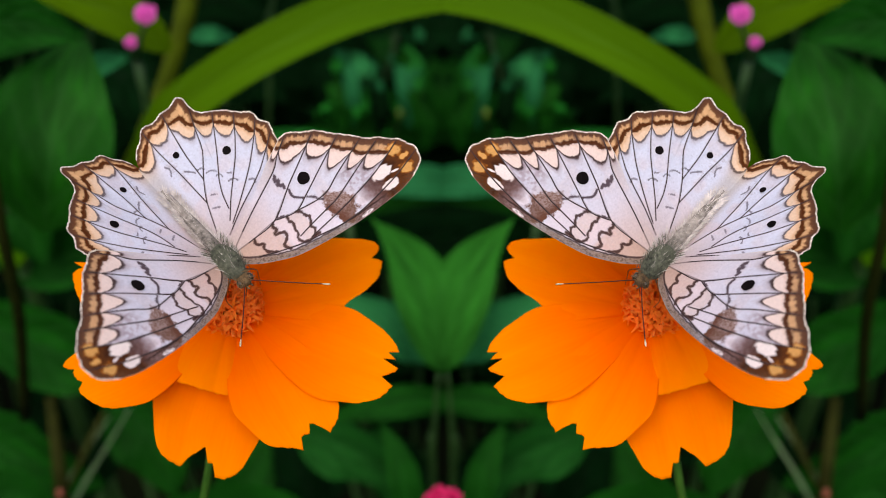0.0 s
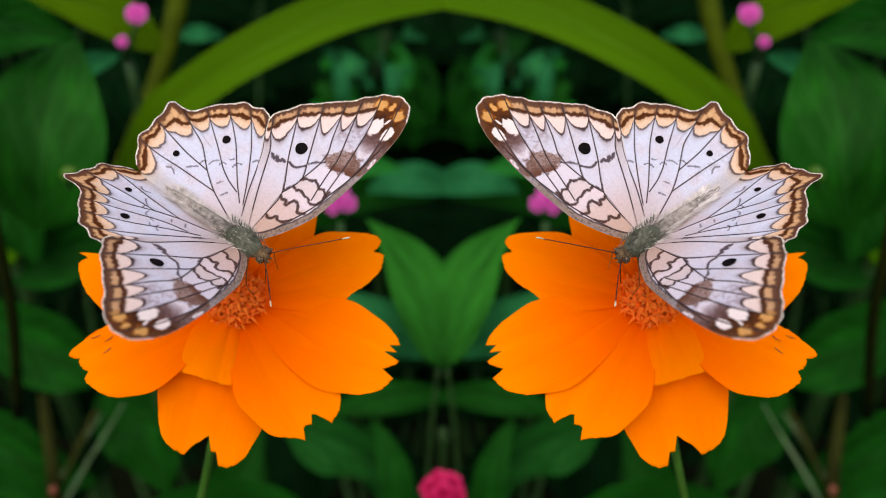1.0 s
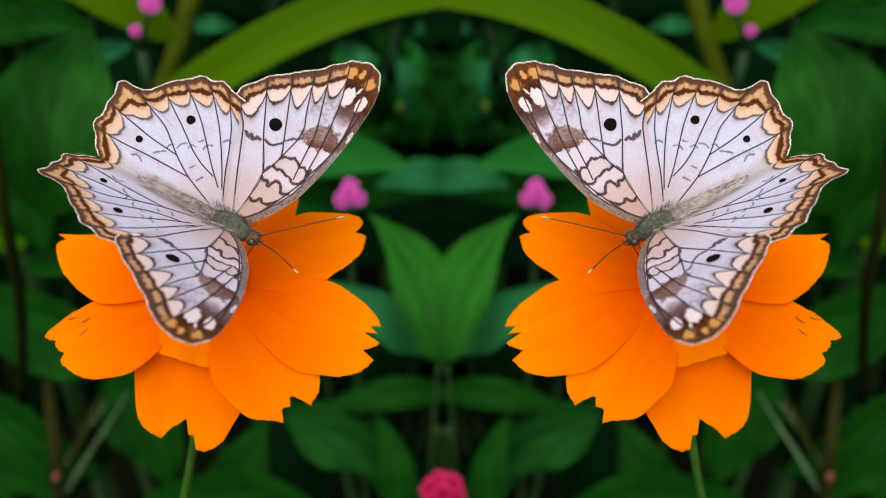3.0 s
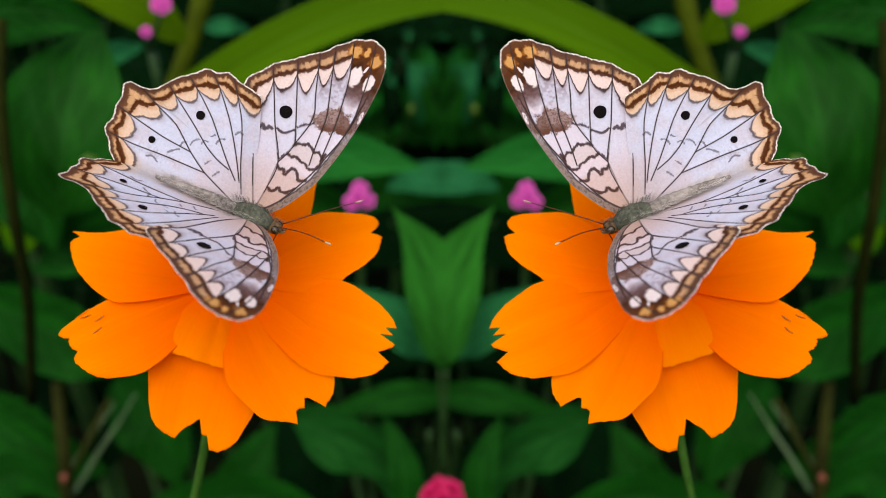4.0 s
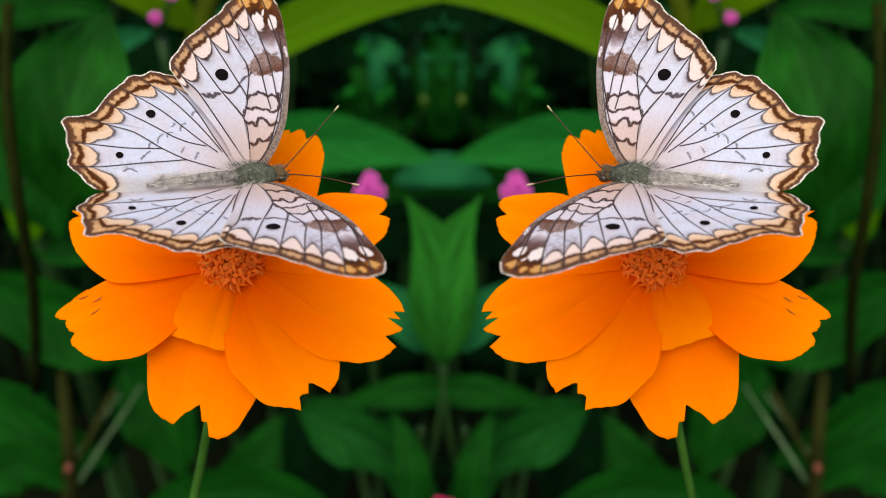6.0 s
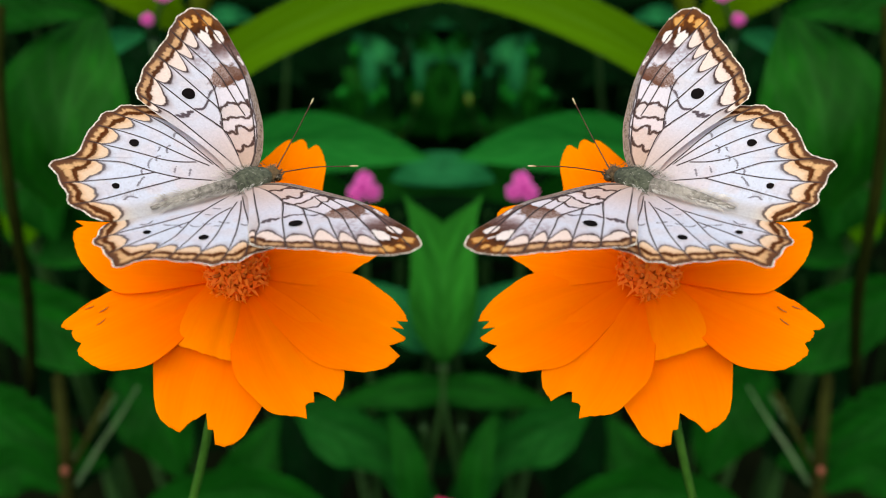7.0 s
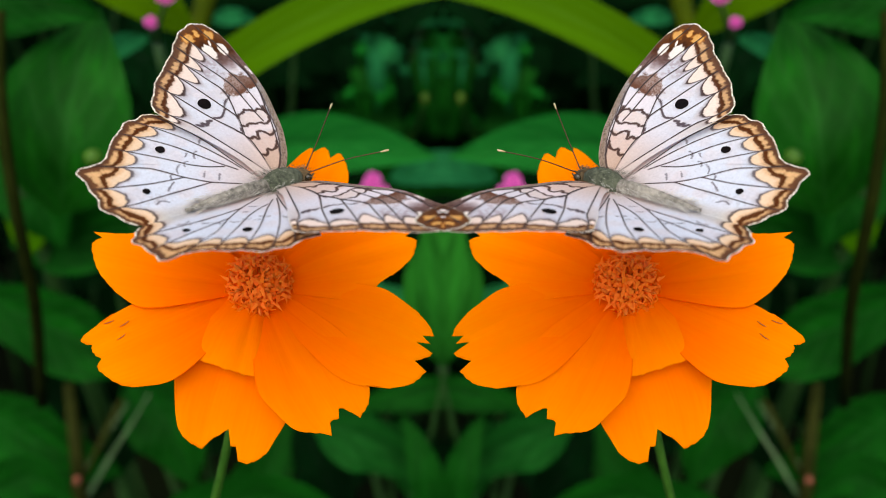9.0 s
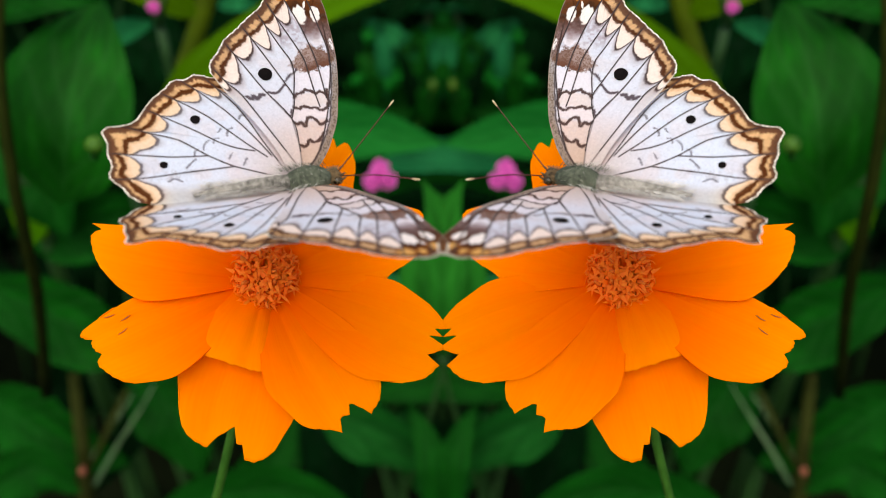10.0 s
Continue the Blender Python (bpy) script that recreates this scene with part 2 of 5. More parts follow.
def leaf_data(pts, width, profile="ovate", fold=0.25, twist=0.0, wave=0.05, seed=0, nu=26, nv=12):
    """A blade along a curve of world points; width in metres; fold lifts the halves, wave ruffles the rim."""
    rng = random.Random(seed)
    c = spline([tuple(p) for p in pts], nu)
    back_way = (START.to_3x3() @ Vector((0, 0, 1)))
    verts, uvs, faces = [], [], []
    ph, off = rng.uniform(0, 6), rng.randrange(1, 40)
    for i in range(nu):
        u = i / (nu - 1)
        t = Vector(c[min(i + 1, nu - 1)] - c[max(i - 1, 0)]).normalized()
        side = t.cross(back_way).normalized()
        up = side.cross(t)
        q = Matrix.Rotation(radians(twist), 3, t)
        side, up = q @ side, q @ up
        hw = width / 2 * max(0.012, PROFILES[profile](u))
        for k in range(nv + 1):
            v = 2 * k / nv - 1
            ruffle = wave * width * (math.sin(u * 11 + ph + (2 if v > 0 else 0)) + 0.5 * math.sin(u * 23 + ph * 2)) * v * v
            verts.append(Vector(c[i]) + side * (v * hw * (1 - 0.12 * fold)) + up * (fold * hw * abs(v) ** 1.3 + ruffle))
            uvs.append((u + off, v))
    for i in range(nu - 1):
        for k in range(nv):
            a = i * (nv + 1) + k
            faces.append((a, a + 1, a + nv + 2, a + nv + 1))
    return verts, faces, uvs


SEED = [0]


def leaf(parent, spots, width, material, profile="ovate", fold=0.25, twist=0.0, wave=0.04, label="", name="leaf"):
    """A leaf through sight-grid spots; width on the same grid, at the first spot's distance."""
    SEED[0] += 1
    base = parent.matrix_basis.translation
    v, f, uv = leaf_data([at(*s) for s in spots], width * GRID * spots[0][2] * DEEP, profile, fold, twist, wave, SEED[0])
    return part(name, mesh_of(name, [p - base for p in v], f, material, uv), parent, label)


def stalk(parent, spots, width, material, label="", name="stem", n=18):
    d = spots[0][2]
    w = [x * GRID * d * DEEP / 2 for x in (width if isinstance(width, (list, tuple)) else (width, width))]
    return tube(name, [at(*s) for s in spots], w, material, parent, label, n, 9, parent.matrix_basis.translation)


def plant(name, h, v, d, label, category="plant"):
    """The root of a plant: on the ground below a spot; a hidden main stem rises to it."""
    p = at(h, v, d)
    root = thing(name, Matrix.Translation((p.x, p.y + 0.05, 0)), label, category)
    return root


def main_stem(root, h, v, d, width, material):
    p = at(h, v, d)
    b = root.matrix_basis.translation
    return tube("main_stem", [b, b.lerp(p, 0.4) + Vector((0, 0.03, 0)), b.lerp(p, 0.8) + Vector((0, 0.012, 0)), p],
                [width * 1.5, width * 1.2, width], material, root, "", 18, 8, b)


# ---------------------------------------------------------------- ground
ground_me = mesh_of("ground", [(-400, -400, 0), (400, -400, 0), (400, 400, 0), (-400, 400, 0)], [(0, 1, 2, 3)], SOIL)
ground = tagged(new("ground", ground_me), "garden soil under the plants, their shade put into its colour", "ground", kind="structure")

# ---------------------------------------------------------------- wings
MM = 0.001
FORE_EDGE = [(-8.1, 18.5), (-8.0, 19.7), (-6.6, 21.5), (-4.6, 23.6), (-1.3, 26.2), (1.3, 28.1), (3.4, 30.1), (5.0, 31.5), (6.9, 32.7), (8.8, 33.2), (10.5, 32.8), (11.6, 31.5), (12.2, 29.6)]
FORE_REST = [(12.2, 29.6), (12.4, 27.0), (12.1, 23.4), (11.5, 18.9), (10.5, 14.4), (9.5, 11.0), (8.3, 7.6), (6.6, 4.6), (4.9, 2.2), (2.8, 0.2), (1.0, -0.6),
             (-1.0, 0.2), (-2.4, 5.0), (-4.4, 10.0), (-6.6, 14.6), (-8.1, 18.5)]
FORE_VEINS = [[(-7.9, 19.8), (-6.2, 16.4), (-4.6, 14.0), (-2.1, 7.0), (0.2, 0.9)],
              [(-4.9, 23.3), (-3.0, 18.8), (-1.2, 14.4), (1.5, 8.8), (1.3, 4.2), (0.7, 0.6)],
              [(-1.6, 25.9), (0.4, 20.1), (1.9, 15.7), (2.9, 12.4), (2.0, 9.8), (1.5, 8.8)],
              [(1.4, 28.2), (3.2, 21.2), (4.1, 18.4), (4.0, 16.0), (2.9, 12.4)],
              [(3.4, 30.1), (4.6, 25.0), (6.1, 18.8), (6.2, 16.2), (6.2, 12.4), (6.3, 10.0)],
              [(5.8, 32.4), (7.3, 25.7), (7.9, 19.3), (7.9, 15.5), (7.7, 11.2)],
              [(9.2, 33.6), (10.1, 28.0), (10.3, 24.3), (10.4, 20.0), (9.8, 16.0), (8.4, 12.2), (7.4, 9.4), (5.4, 5.3), (3.2, 1.8), (1.2, 0.3)]]
FORE_BARS = [[(2.9, 12.2), (3.5, 12.7), (4.4, 12.9), (4.9, 13.2), (5.8, 12.8), (6.3, 12.3), (7.0, 12.5), (7.8, 12.0), (8.1, 12.6)],
             [(2.5, 10.6), (3.2, 10.3), (3.8, 10.6), (4.7, 10.2), (5.7, 10.0), (6.2, 9.5), (7.1, 9.6), (7.9, 10.5), (8.0, 11.8)],
             [(1.6, 8.2), (2.1, 7.8), (2.7, 7.9), (3.2, 7.2), (3.7, 8.2), (4.3, 8.6), (5.1, 8.0), (5.3, 7.4), (5.8, 7.1), (6.6, 7.5)],
             [(1.4, 4.3), (2.2, 4.0), (3.0, 4.8), (3.5, 4.5), (4.1, 4.4), (4.9, 4.9), (5.5, 5.7)],
             [(-3.9, 13.6), (-3.3, 13.1), (-2.9, 13.6), (-2.4, 13.0), (-1.9, 13.6), (-1.3, 13.5)],
             [(-0.6, 13.8), (0.3, 13.5), (1.0, 13.7), (2.1, 14.6)], [(2.4, 15.1), (3.1, 15.9), (4.0, 16.2), (4.5, 16.7)], [(0.9, 10.0), (1.5, 9.4), (1.9, 10.2)]]
HIND_EDGE = [(-5.4, 17.6), (-7.2, 18.2), (-9.3, 18.4), (-11.6, 19.1), (-13.0, 18.5), (-14.8, 18.2), (-16.2, 17.0), (-18.1, 15.6), (-19.4, 13.8), (-21.3, 12.1), (-23.4, 11.5), (-25.2, 11.4),
             (-26.0, 10.6), (-25.4, 9.0), (-25.6, 6.8), (-25.5, 5.2), (-25.8, 3.3), (-24.7, 1.6), (-23.9, 0.2), (-22.6, -1.0)]
HIND_REST = [(-22.6, -1.0), (-20.0, -1.9), (-16.0, -2.0), (-9.0, -1.8), (-3.0, -1.4), (-0.8, 0.0), (-1.6, 5.0), (-3.0, 11.0), (-5.4, 17.6)]
HIND_VEINS = [[(-10.5, 18.8), (-8.2, 15.4), (-6.6, 12.8), (-5.3, 9.8), (-4.0, 6.2), (-2.2, 2.0)],
              [(-14.0, 18.4), (-11.5, 15.9), (-8.5, 12.3), (-6.4, 9.2), (-4.6, 6.2), (-3.2, 3.6)],
              [(-17.0, 16.2), (-13.6, 13.6), (-11.0, 11.3), (-8.6, 8.6), (-6.3, 6.0), (-3.9, 3.6)],
              [(-19.6, 13.7), (-16.3, 11.4), (-13.2, 9.2), (-10.1, 6.8), (-7.9, 5.6), (-5.5, 4.8)],
              [(-23.1, 11.4), (-19.5, 9.7), (-15.8, 8.1), (-12.1, 5.0), (-8.8, 2.8), (-3.8, 0.6)],
              [(-25.4, 7.2), (-21.5, 6.4), (-17.0, 5.5), (-12.1, 5.0)],
              [(-25.6, 2.9), (-21.0, 2.6), (-15.9, 2.8), (-11.5, 2.8), (-8.8, 2.8)]]
HIND_BARS = [[(-8.9, 7.8), (-8.6, 8.7), (-8.0, 9.0)], [(-11.0, 6.9), (-10.8, 7.5), (-10.1, 7.6)], [(-12.6, 6.1), (-12.3, 6.9), (-11.6, 7.4)],
             [(-14.0, 5.3), (-13.8, 6.0), (-13.3, 6.2)], [(-15.4, 3.6), (-14.7, 4.2), (-14.0, 4.7)], [(-6.6, 10.4), (-6.2, 11.0), (-5.6, 10.8)],
             [(-8.7, 5.0), (-9.3, 4.2)], [(-6.8, 3.9), (-7.5, 2.9)], [(-10.0, 8.6), (-9.6, 9.0)], [(-18.3, 1.7), (-17.4, 2.0), (-16.4, 1.5)]]
# cell by cell along the margin: middle of the tan crescents, the dark band, the inner end of the pale lobes, in mm from the rim
FORE_ROWS = ((1.0, 1.05, 1.1, 1.5, 1.6, 1.5, 2.7, 2.7), (1.7, 1.8, 1.9, 2.3, 2.5, 2.4, 4.6, 4.6), (3.6, 4.2, 4.3, 5.7, 5.4, 5.0, 8.2, 7.2))
HIND_ROWS = ((1.0, 1.15, 1.35, 1.25, 1.1, 1.45, 1.0, 1.0), (1.7, 1.75, 2.2, 2.0, 1.8, 2.4, 1.45, 1.4), (3.2, 3.5, 4.2, 4.1, 4.0, 4.6, 3.7, 3.2))


def stroke_gap(xy, line):
    """Distance of many points to one polyline."""
    best = np.full(len(xy), 1e9)
    p = np.array(line)
    for a, b in zip(p[:-1], p[1:]):
        d = b - a
        f = np.clip(((xy - a) @ d) / (d @ d), 0, 1)
        best = np.minimum(best, np.linalg.norm(xy - a - f[:, None] * d, axis=1))
    return best


def hash_noise(xy, scale, seed):
    """Smooth value noise between 0 and 1."""
    rng = np.random.RandomState(seed)
    g = rng.rand(128, 128)
    p = xy * scale + 40
    i = np.floor(p).astype(int)
    f = p - i
    f = f * f * (3 - 2 * f)
    x0, y0, x1, y1 = i[:, 0] % 128, i[:, 1] % 128, (i[:, 0] + 1) % 128, (i[:, 1] + 1) % 128
    return (g[x0, y0] * (1 - f[:, 0]) + g[x1, y0] * f[:, 0]) * (1 - f[:, 1]) + (g[x0, y1] * (1 - f[:, 0]) + g[x1, y1] * f[:, 0]) * f[:, 1]


def soft(x, a, b):
    return np.clip((x - a) / (b - a), 0, 1) ** 2 * (3 - 2 * np.clip((x - a) / (b - a), 0, 1))


def side_of(xy, line):
    """Signed distance of many points to one polyline, positive on its left."""
    p = np.array(line)
    best, sign = np.full(len(xy), 1e9), np.ones(len(xy))
    for k, (a, b) in enumerate(zip(p[:-1], p[1:])):
        d = b - a
        f = np.clip(((xy - a) @ d) / (d @ d), -3.0 if k == 0 else 0, 1)
        r = xy - a - f[:, None] * d
        gap = np.linalg.norm(r, axis=1)
        sel = gap < best
        best[sel] = gap[sel]
        sign[sel] = np.sign(d[0] * r[sel, 1] - d[1] * r[sel, 0])
    return best * sign


def wing_pigment(xy, edge, veins, bars, hind):
    """Colours of the upper side of a wing, from its margin bands, veins, bars and clouded patches."""
    n1, n2, n3, n4 = hash_noise(xy, 2.4, 3), hash_noise(xy, 7.0, 4), hash_noise(xy, 0.45, 5), hash_noise(xy, 4.5, 11)
    e = np.array(edge)
    gap, near = np.full(len(xy), 1e9), np.zeros(len(xy))
    for k in range(0, len(e), 2):
        d = np.hypot(xy[:, 0] - e[k, 0], xy[:, 1] - e[k, 1])
        sel = d < gap
        gap[sel], near[sel] = d[sel], k / (len(e) - 1)
    # cells between the veins, and how near a point lies to a vein within its cell (1: on it)
    ways = [side_of(xy, [tuple(p) for p in spline(v, 14)]) for v in veins]
    first, last = (stroke_gap(xy, HIND_REST[-3:]), stroke_gap(xy, HIND_REST[:4])) if hind else (stroke_gap(xy, FORE_REST[11:]), stroke_gap(xy, FORE_REST[:6]))
    turn = 1 if ways[3][np.argmin(np.hypot(*(xy - np.array(spline(veins[1], 5)[1])).T))] > 0 else -1
    cell = sum((w * turn < 0).astype(int) for w in ways)
    walls = np.stack([first] + [np.abs(w) for w in ways] + [last])
    lo, hi = np.take_along_axis(walls, cell[None], 0)[0], np.take_along_axis(walls, cell[None] + 1, 0)[0]
    b = np.abs(lo - hi) / np.maximum(lo + hi, 1e-6)
    rows = [np.array(r) for r in (HIND_ROWS if hind else FORE_ROWS)]
    cres, dark, inner = rows[0][cell], rows[1][cell], rows[2][cell]
    g = gap + (n1 - 0.5) * 0.2 + (n2 - 0.5) * 0.16
    streak = hash_noise(np.column_stack([near * 130, gap * 0.22]), 2.2, 9)
    col = np.empty((len(xy), 3))
    root = np.hypot(xy[:, 0], xy[:, 1])

    def put(c, w):
        col[:] = col * (1 - w[:, None]) + np.array(lin(*c)) * w[:, None]

    def oval(x, y, rx, ry, turned, c, w=1.0, rag=0.25):
        """A rounded patch with a slightly ragged rim."""
        q = radians(turned)
        u, v = (xy[:, 0] - x) * math.cos(q) + (xy[:, 1] - y) * math.sin(q), (xy[:, 1] - y) * math.cos(q) - (xy[:, 0] - x) * math.sin(q)
        put(c, (1 - soft(np.hypot(u / rx, v / ry) + (n1 - 0.5) * rag, 0.8, 1.05)) * w)

    def inside(area):
        """How deep points lie in a convex area, in mm (negative outside)."""
        p = np.array(area)
        mid = p.mean(0)
        out = np.full(len(xy), 1e9)
        for a, c in zip(p, np.roll(p, -1, 0)):
            n = np.array([-(c - a)[1], (c - a)[0]]) / np.linalg.norm(c - a)
            out = np.minimum(out, ((xy - a) @ n) * np.sign((mid - a) @ n))
        return out

    col[:] = lin(201, 208, 227) if hind else lin(203, 205, 221)
    put((208, 199, 207), soft(n3, 0.45, 0.75) * 0.5)
    put((186, 188, 208), soft(n1 * 0.5 + n3 * 0.5, 0.55, 0.8) * 0.3)
    put((204, 190, 197), (1 - soft(root, 5, 15)) * 0.5)
    put((178, 152, 132), (1 - soft(root, 1.5, 11.0)) * (0.55 if not hind else 0.4))
    # fine dusting of dark scales
    put((150, 142, 156), soft(n2 * 0.6 + n4 * 0.4, 0.66, 0.82) * 0.22)
    if hind:
        put((170, 160, 152), (1 - soft(xy[:, 1], -0.8, 1.4)) * 0.6)
        put((222, 196, 158), (1 - soft(xy[:, 1], -0.6, 2.2)) * soft(-xy[:, 0], 17, 22) * 0.7)
        put((164, 160, 170), soft(n1 * 0.6 + n2 * 0.4, 0.5, 0.75) * (1 - soft(np.abs(xy[:, 1] - 2.6), 0.3, 1.6)) * soft(-xy[:, 0], 12, 15) * (1 - soft(-xy[:, 0], 19, 21)) * 0.6)
    else:
        # grey-brown shade along the hind rim, rosy tan towards the root
        put((176, 156, 146), (cell == 0) * soft(xy[:, 1], 7, 16) * 0.55)
        put((204, 180, 172), soft(xy[:, 0], -2.5, 1.2) * (1 - soft(xy[:, 1], 3, 12)) * 0.35)
        body = ways[6] * turn > 0
        disc = body * (ways[1] * turn < 0) * ((xy[:, 1] < 8.8) | (ways[2] * turn < 0)) * ((xy[:, 1] < 12.4) | (ways[3] * turn < 0))
        put((202, 178, 172), disc * soft(xy[:, 1], 4.0, 4.6) * (1 - soft(xy[:, 1], 7.6, 8.4)) * (0.65 + 0.35 * n1))
        put((184, 150, 128), disc * (1 - soft(xy[:, 1], 4.2, 4.8)) * 0.6)
        put((216, 202, 208), disc * soft(xy[:, 1], 8.0, 8.6) * (1 - soft(xy[:, 1], 10.0, 10.4)) * 0.85)
        put((210, 194, 194), disc * soft(xy[:, 1], 9.9, 10.5) * (1 - soft(xy[:, 1], 12.4, 12.9)) * (0.7 + 0.3 * n1))
        put((214, 208, 220), disc * soft(xy[:, 1], 12.6, 13.2) * (1 - soft(xy[:, 1], 15.6, 16.6)) * 0.9)
        # mottled shade between the patch and the border
        put((150, 130, 140), (cell >= 4) * soft(xy[:, 1] + 0.25 * xy[:, 0], 20.5, 23.5) * (0.12 + 0.5 * soft(n1, 0.35, 0.8)))
        put((124, 94, 94), (cell >= 6) * soft(xy[:, 1], 20.8, 23.6) * (0.75 + 0.25 * n1))
        put((98, 66, 56), (cell >= 7) * soft(xy[:, 1], 15.6, 18.4) * (0.8 + 0.2 * n2))
        # speckled brown patch
        q = inside([(3.9, 17.5), (5.0, 19.0), (6.6, 20.1), (8.0, 20.5), (9.4, 19.9), (10.6, 18.6), (10.6, 17.0), (9.0, 16.4), (7.6, 16.2), (6.0, 16.0), (4.8, 16.5)]) + (n1 - 0.5) * 0.9 + (n2 - 0.5) * 0.5
        put((140, 110, 98), soft(q, -0.3, 0.3) * 0.85)
        put((100, 70, 60), soft(q, -0.2, 0.3) * soft(xy[:, 0], 7.2, 8.8) * 0.6)
        put((104, 72, 58), soft(q, -0.1, 0.4) * soft(n2 * 0.6 + n4 * 0.4, 0.46, 0.62) * 0.7)
        put((96, 58, 42), soft(q, -0.2, 0.15) * (1 - soft(xy[:, 1] - 0.16 * (xy[:, 0] - 6), 16.4, 17.9)) * soft(xy[:, 0], 5.2, 6.2) * 0.85)
        oval(9.2, 20.9, 0.85, 0.75, -10, (214, 206, 216), 0.9, 0.4)
        put((222, 216, 226), (cell == 6) * soft(xy[:, 1], 20.3, 20.9) * (1 - soft(xy[:, 1], 21.2, 22.8)) * 0.5)
        oval(11.3, 20.3, 0.3, 1.2, -4, (236, 228, 232), 0.9, 0.2)
    # scalloped border
    sharp = 2.6 if hind else np.where((cell == 3) | (cell == 4), 1.7, 2.6)
    tip = np.zeros(len(xy)) if hind else (cell >= 6).astype(float)
    bay = inner - (inner - dark - 0.25) * np.clip(b, 0, 1) ** sharp
    inwards = 1 - 0.55 * soft(np.abs(xy[:, 0] + 8), 14, 20) * hind
    put((150, 130, 130) if hind else (140, 118, 120), (1 - soft(g, bay + 0.2, bay + (1.4 if hind else 1.9))) * (0.4 if hind else 0.5) * inwards)
    put((54, 32, 28), (1 - soft(g, bay + 0.25, bay + (0.6 if hind else 0.72))) * (0.8 if hind else 0.95) * (1 - tip))
    pale = (223, 194, 168) if hind else (229, 209, 202)
    put(pale, (1 - soft(g, bay - 0.12, bay + 0.1)) * (1 - soft(b, 0.9, 0.99) * 0.8) * (1 - tip))
    put((200, 148, 100) if hind else (196, 154, 128), (1 - soft(g, dark + 0.4, dark + (1.3 if hind else 1.0))) * (1 - soft(b, 0.7, 0.98)) * (0.65 if hind else 0.4) * (1 - tip))
    ground = (96, 52, 24) if hind else (84, 48, 28)
    put(ground, (1 - soft(g, dark + 0.05, dark + 0.35)) * (0.85 + 0.15 * n1))
    tan_ = (214, 170, 124) if hind else (204, 160, 118)
    outer = cres - 0.3 - 0.45 * (streak - 0.5) * 2
    core = soft(g, outer - 0.25, outer + 0.2) * (1 - soft(g, dark - 0.5 + 0.2 * (streak - 0.5), dark - 0.12)) * (1 - soft(b, 0.6, 0.92) * 0.9) * (0.7 + 0.3 * streak)
    put(tan_, core * (1 - tip))
    wave = dark - 0.05 + 0.22 * (1 - b * b) + 0.22 * (streak - 0.5)
    put((76, 36, 10) if hind else (74, 38, 18), (1 - soft(np.abs(g - wave), 0.1 + 0.13 * (1 - b ** 2), 0.3 + 0.18 * (1 - b ** 2))) * 0.95 * (1 - tip) * (1 - 0.35 * soft(b, 0.75, 1.0)))
    shade = soft(g, 0.25, 1.0)
    put((98, 64, 44) if hind else (98, 66, 48), (1 - soft(g, cres - 0.6, cres - 0.1)) * (0.75 + 0.25 * streak) * (1 - tip))
    put((72, 46, 38), (1 - shade) * 0.55 * (1 - tip))
    if not hind:
        # amber spots and white teeth at the tip
        put((74, 44, 34), (cell >= 6) * soft(xy[:, 1], 21.8, 24.5) * 0.85 * (0.7 + 0.3 * n1))
        put((88, 48, 22), tip * (1 - soft(g, 4.0, 6.0)) * 0.9)
        put((100, 62, 38), tip * (1 - soft(g, 0.9, 1.8)) * 0.8)
        for x, y, rx, ry, t in ((6.7, 30.3, 0.95, 1.0, -15), (8.6, 30.8, 0.42, 0.85, -5), (10.3, 29.9, 0.85, 0.95, -10)):
            oval(x, y, rx * 1.3, ry * 1.3, t, (160, 94, 34), 0.75, 0.7)
            oval(x, y, rx, ry, t, (218, 164, 96), 0.9, 0.6)
        put((58, 32, 20), tip * (1 - soft(np.abs(g - 4.1), 0.15, 0.7)) * 0.8)
        for x, y, rx, ry, t in ((8.05, 26.4, 1.08, 1.9, -10), (10.5, 26.2, 0.8, 1.55, -8), (9.3, 28.1, 0.2, 0.75, -20)):
            oval(x, y, rx, ry, t, (236, 224, 222), 1.0, 0.3)
        put((70, 44, 34), tip * (1 - soft(np.abs(b - 1), 0.0, 0.1)) * 0.6)
        lead = stroke_gap(xy, FORE_REST[:11]) + (n1 - 0.5) * 0.15
        put((126, 106, 90), (1 - soft(lead, 0.8, 1.05)) * (1 - soft(xy[:, 1], 14, 20)) * (0.75 + 0.25 * n2))
        put((72, 58, 50), (1 - soft(lead, 0.85, 1.1)) * soft(n2 * 0.5 + n4 * 0.5, 0.5, 0.66) * 0.55)
        put((56, 40, 36), (1 - soft(np.abs(lead - 1.05), 0.06, 0.2)) * 0.9 * (1 - soft(xy[:, 1], 22, 27)))
        put((150, 136, 120), (1 - soft(lead, 0.04, 0.14)) * 0.5)
        put((214, 204, 192), (1 - soft(stroke_gap(xy, FORE_REST[13:]), 0.06, 0.2)) * 0.7 * soft(xy[:, 1], 11, 16))
    for k, line in enumerate(bars):
        w = 0.16 if hind else 0.3 if k < 4 else 0.36 if k == 4 else 0.24
        tone = (96, 92, 104) if hind else (62, 38, 34) if k < 4 else (72, 58, 66)
        thick = 0.65 + 0.7 * n1
        put(tone, (1 - soft(stroke_gap(xy, spline(line, 24)) + (n2 - 0.5) * 0.2, w * 0.5 * thick, w * 1.2 * thick)) * (0.95 if not hind else 0.8))
    for v in veins:
        put((70, 50, 50), (1 - soft(stroke_gap(xy, v), 0.06, 0.2)) * 0.6)
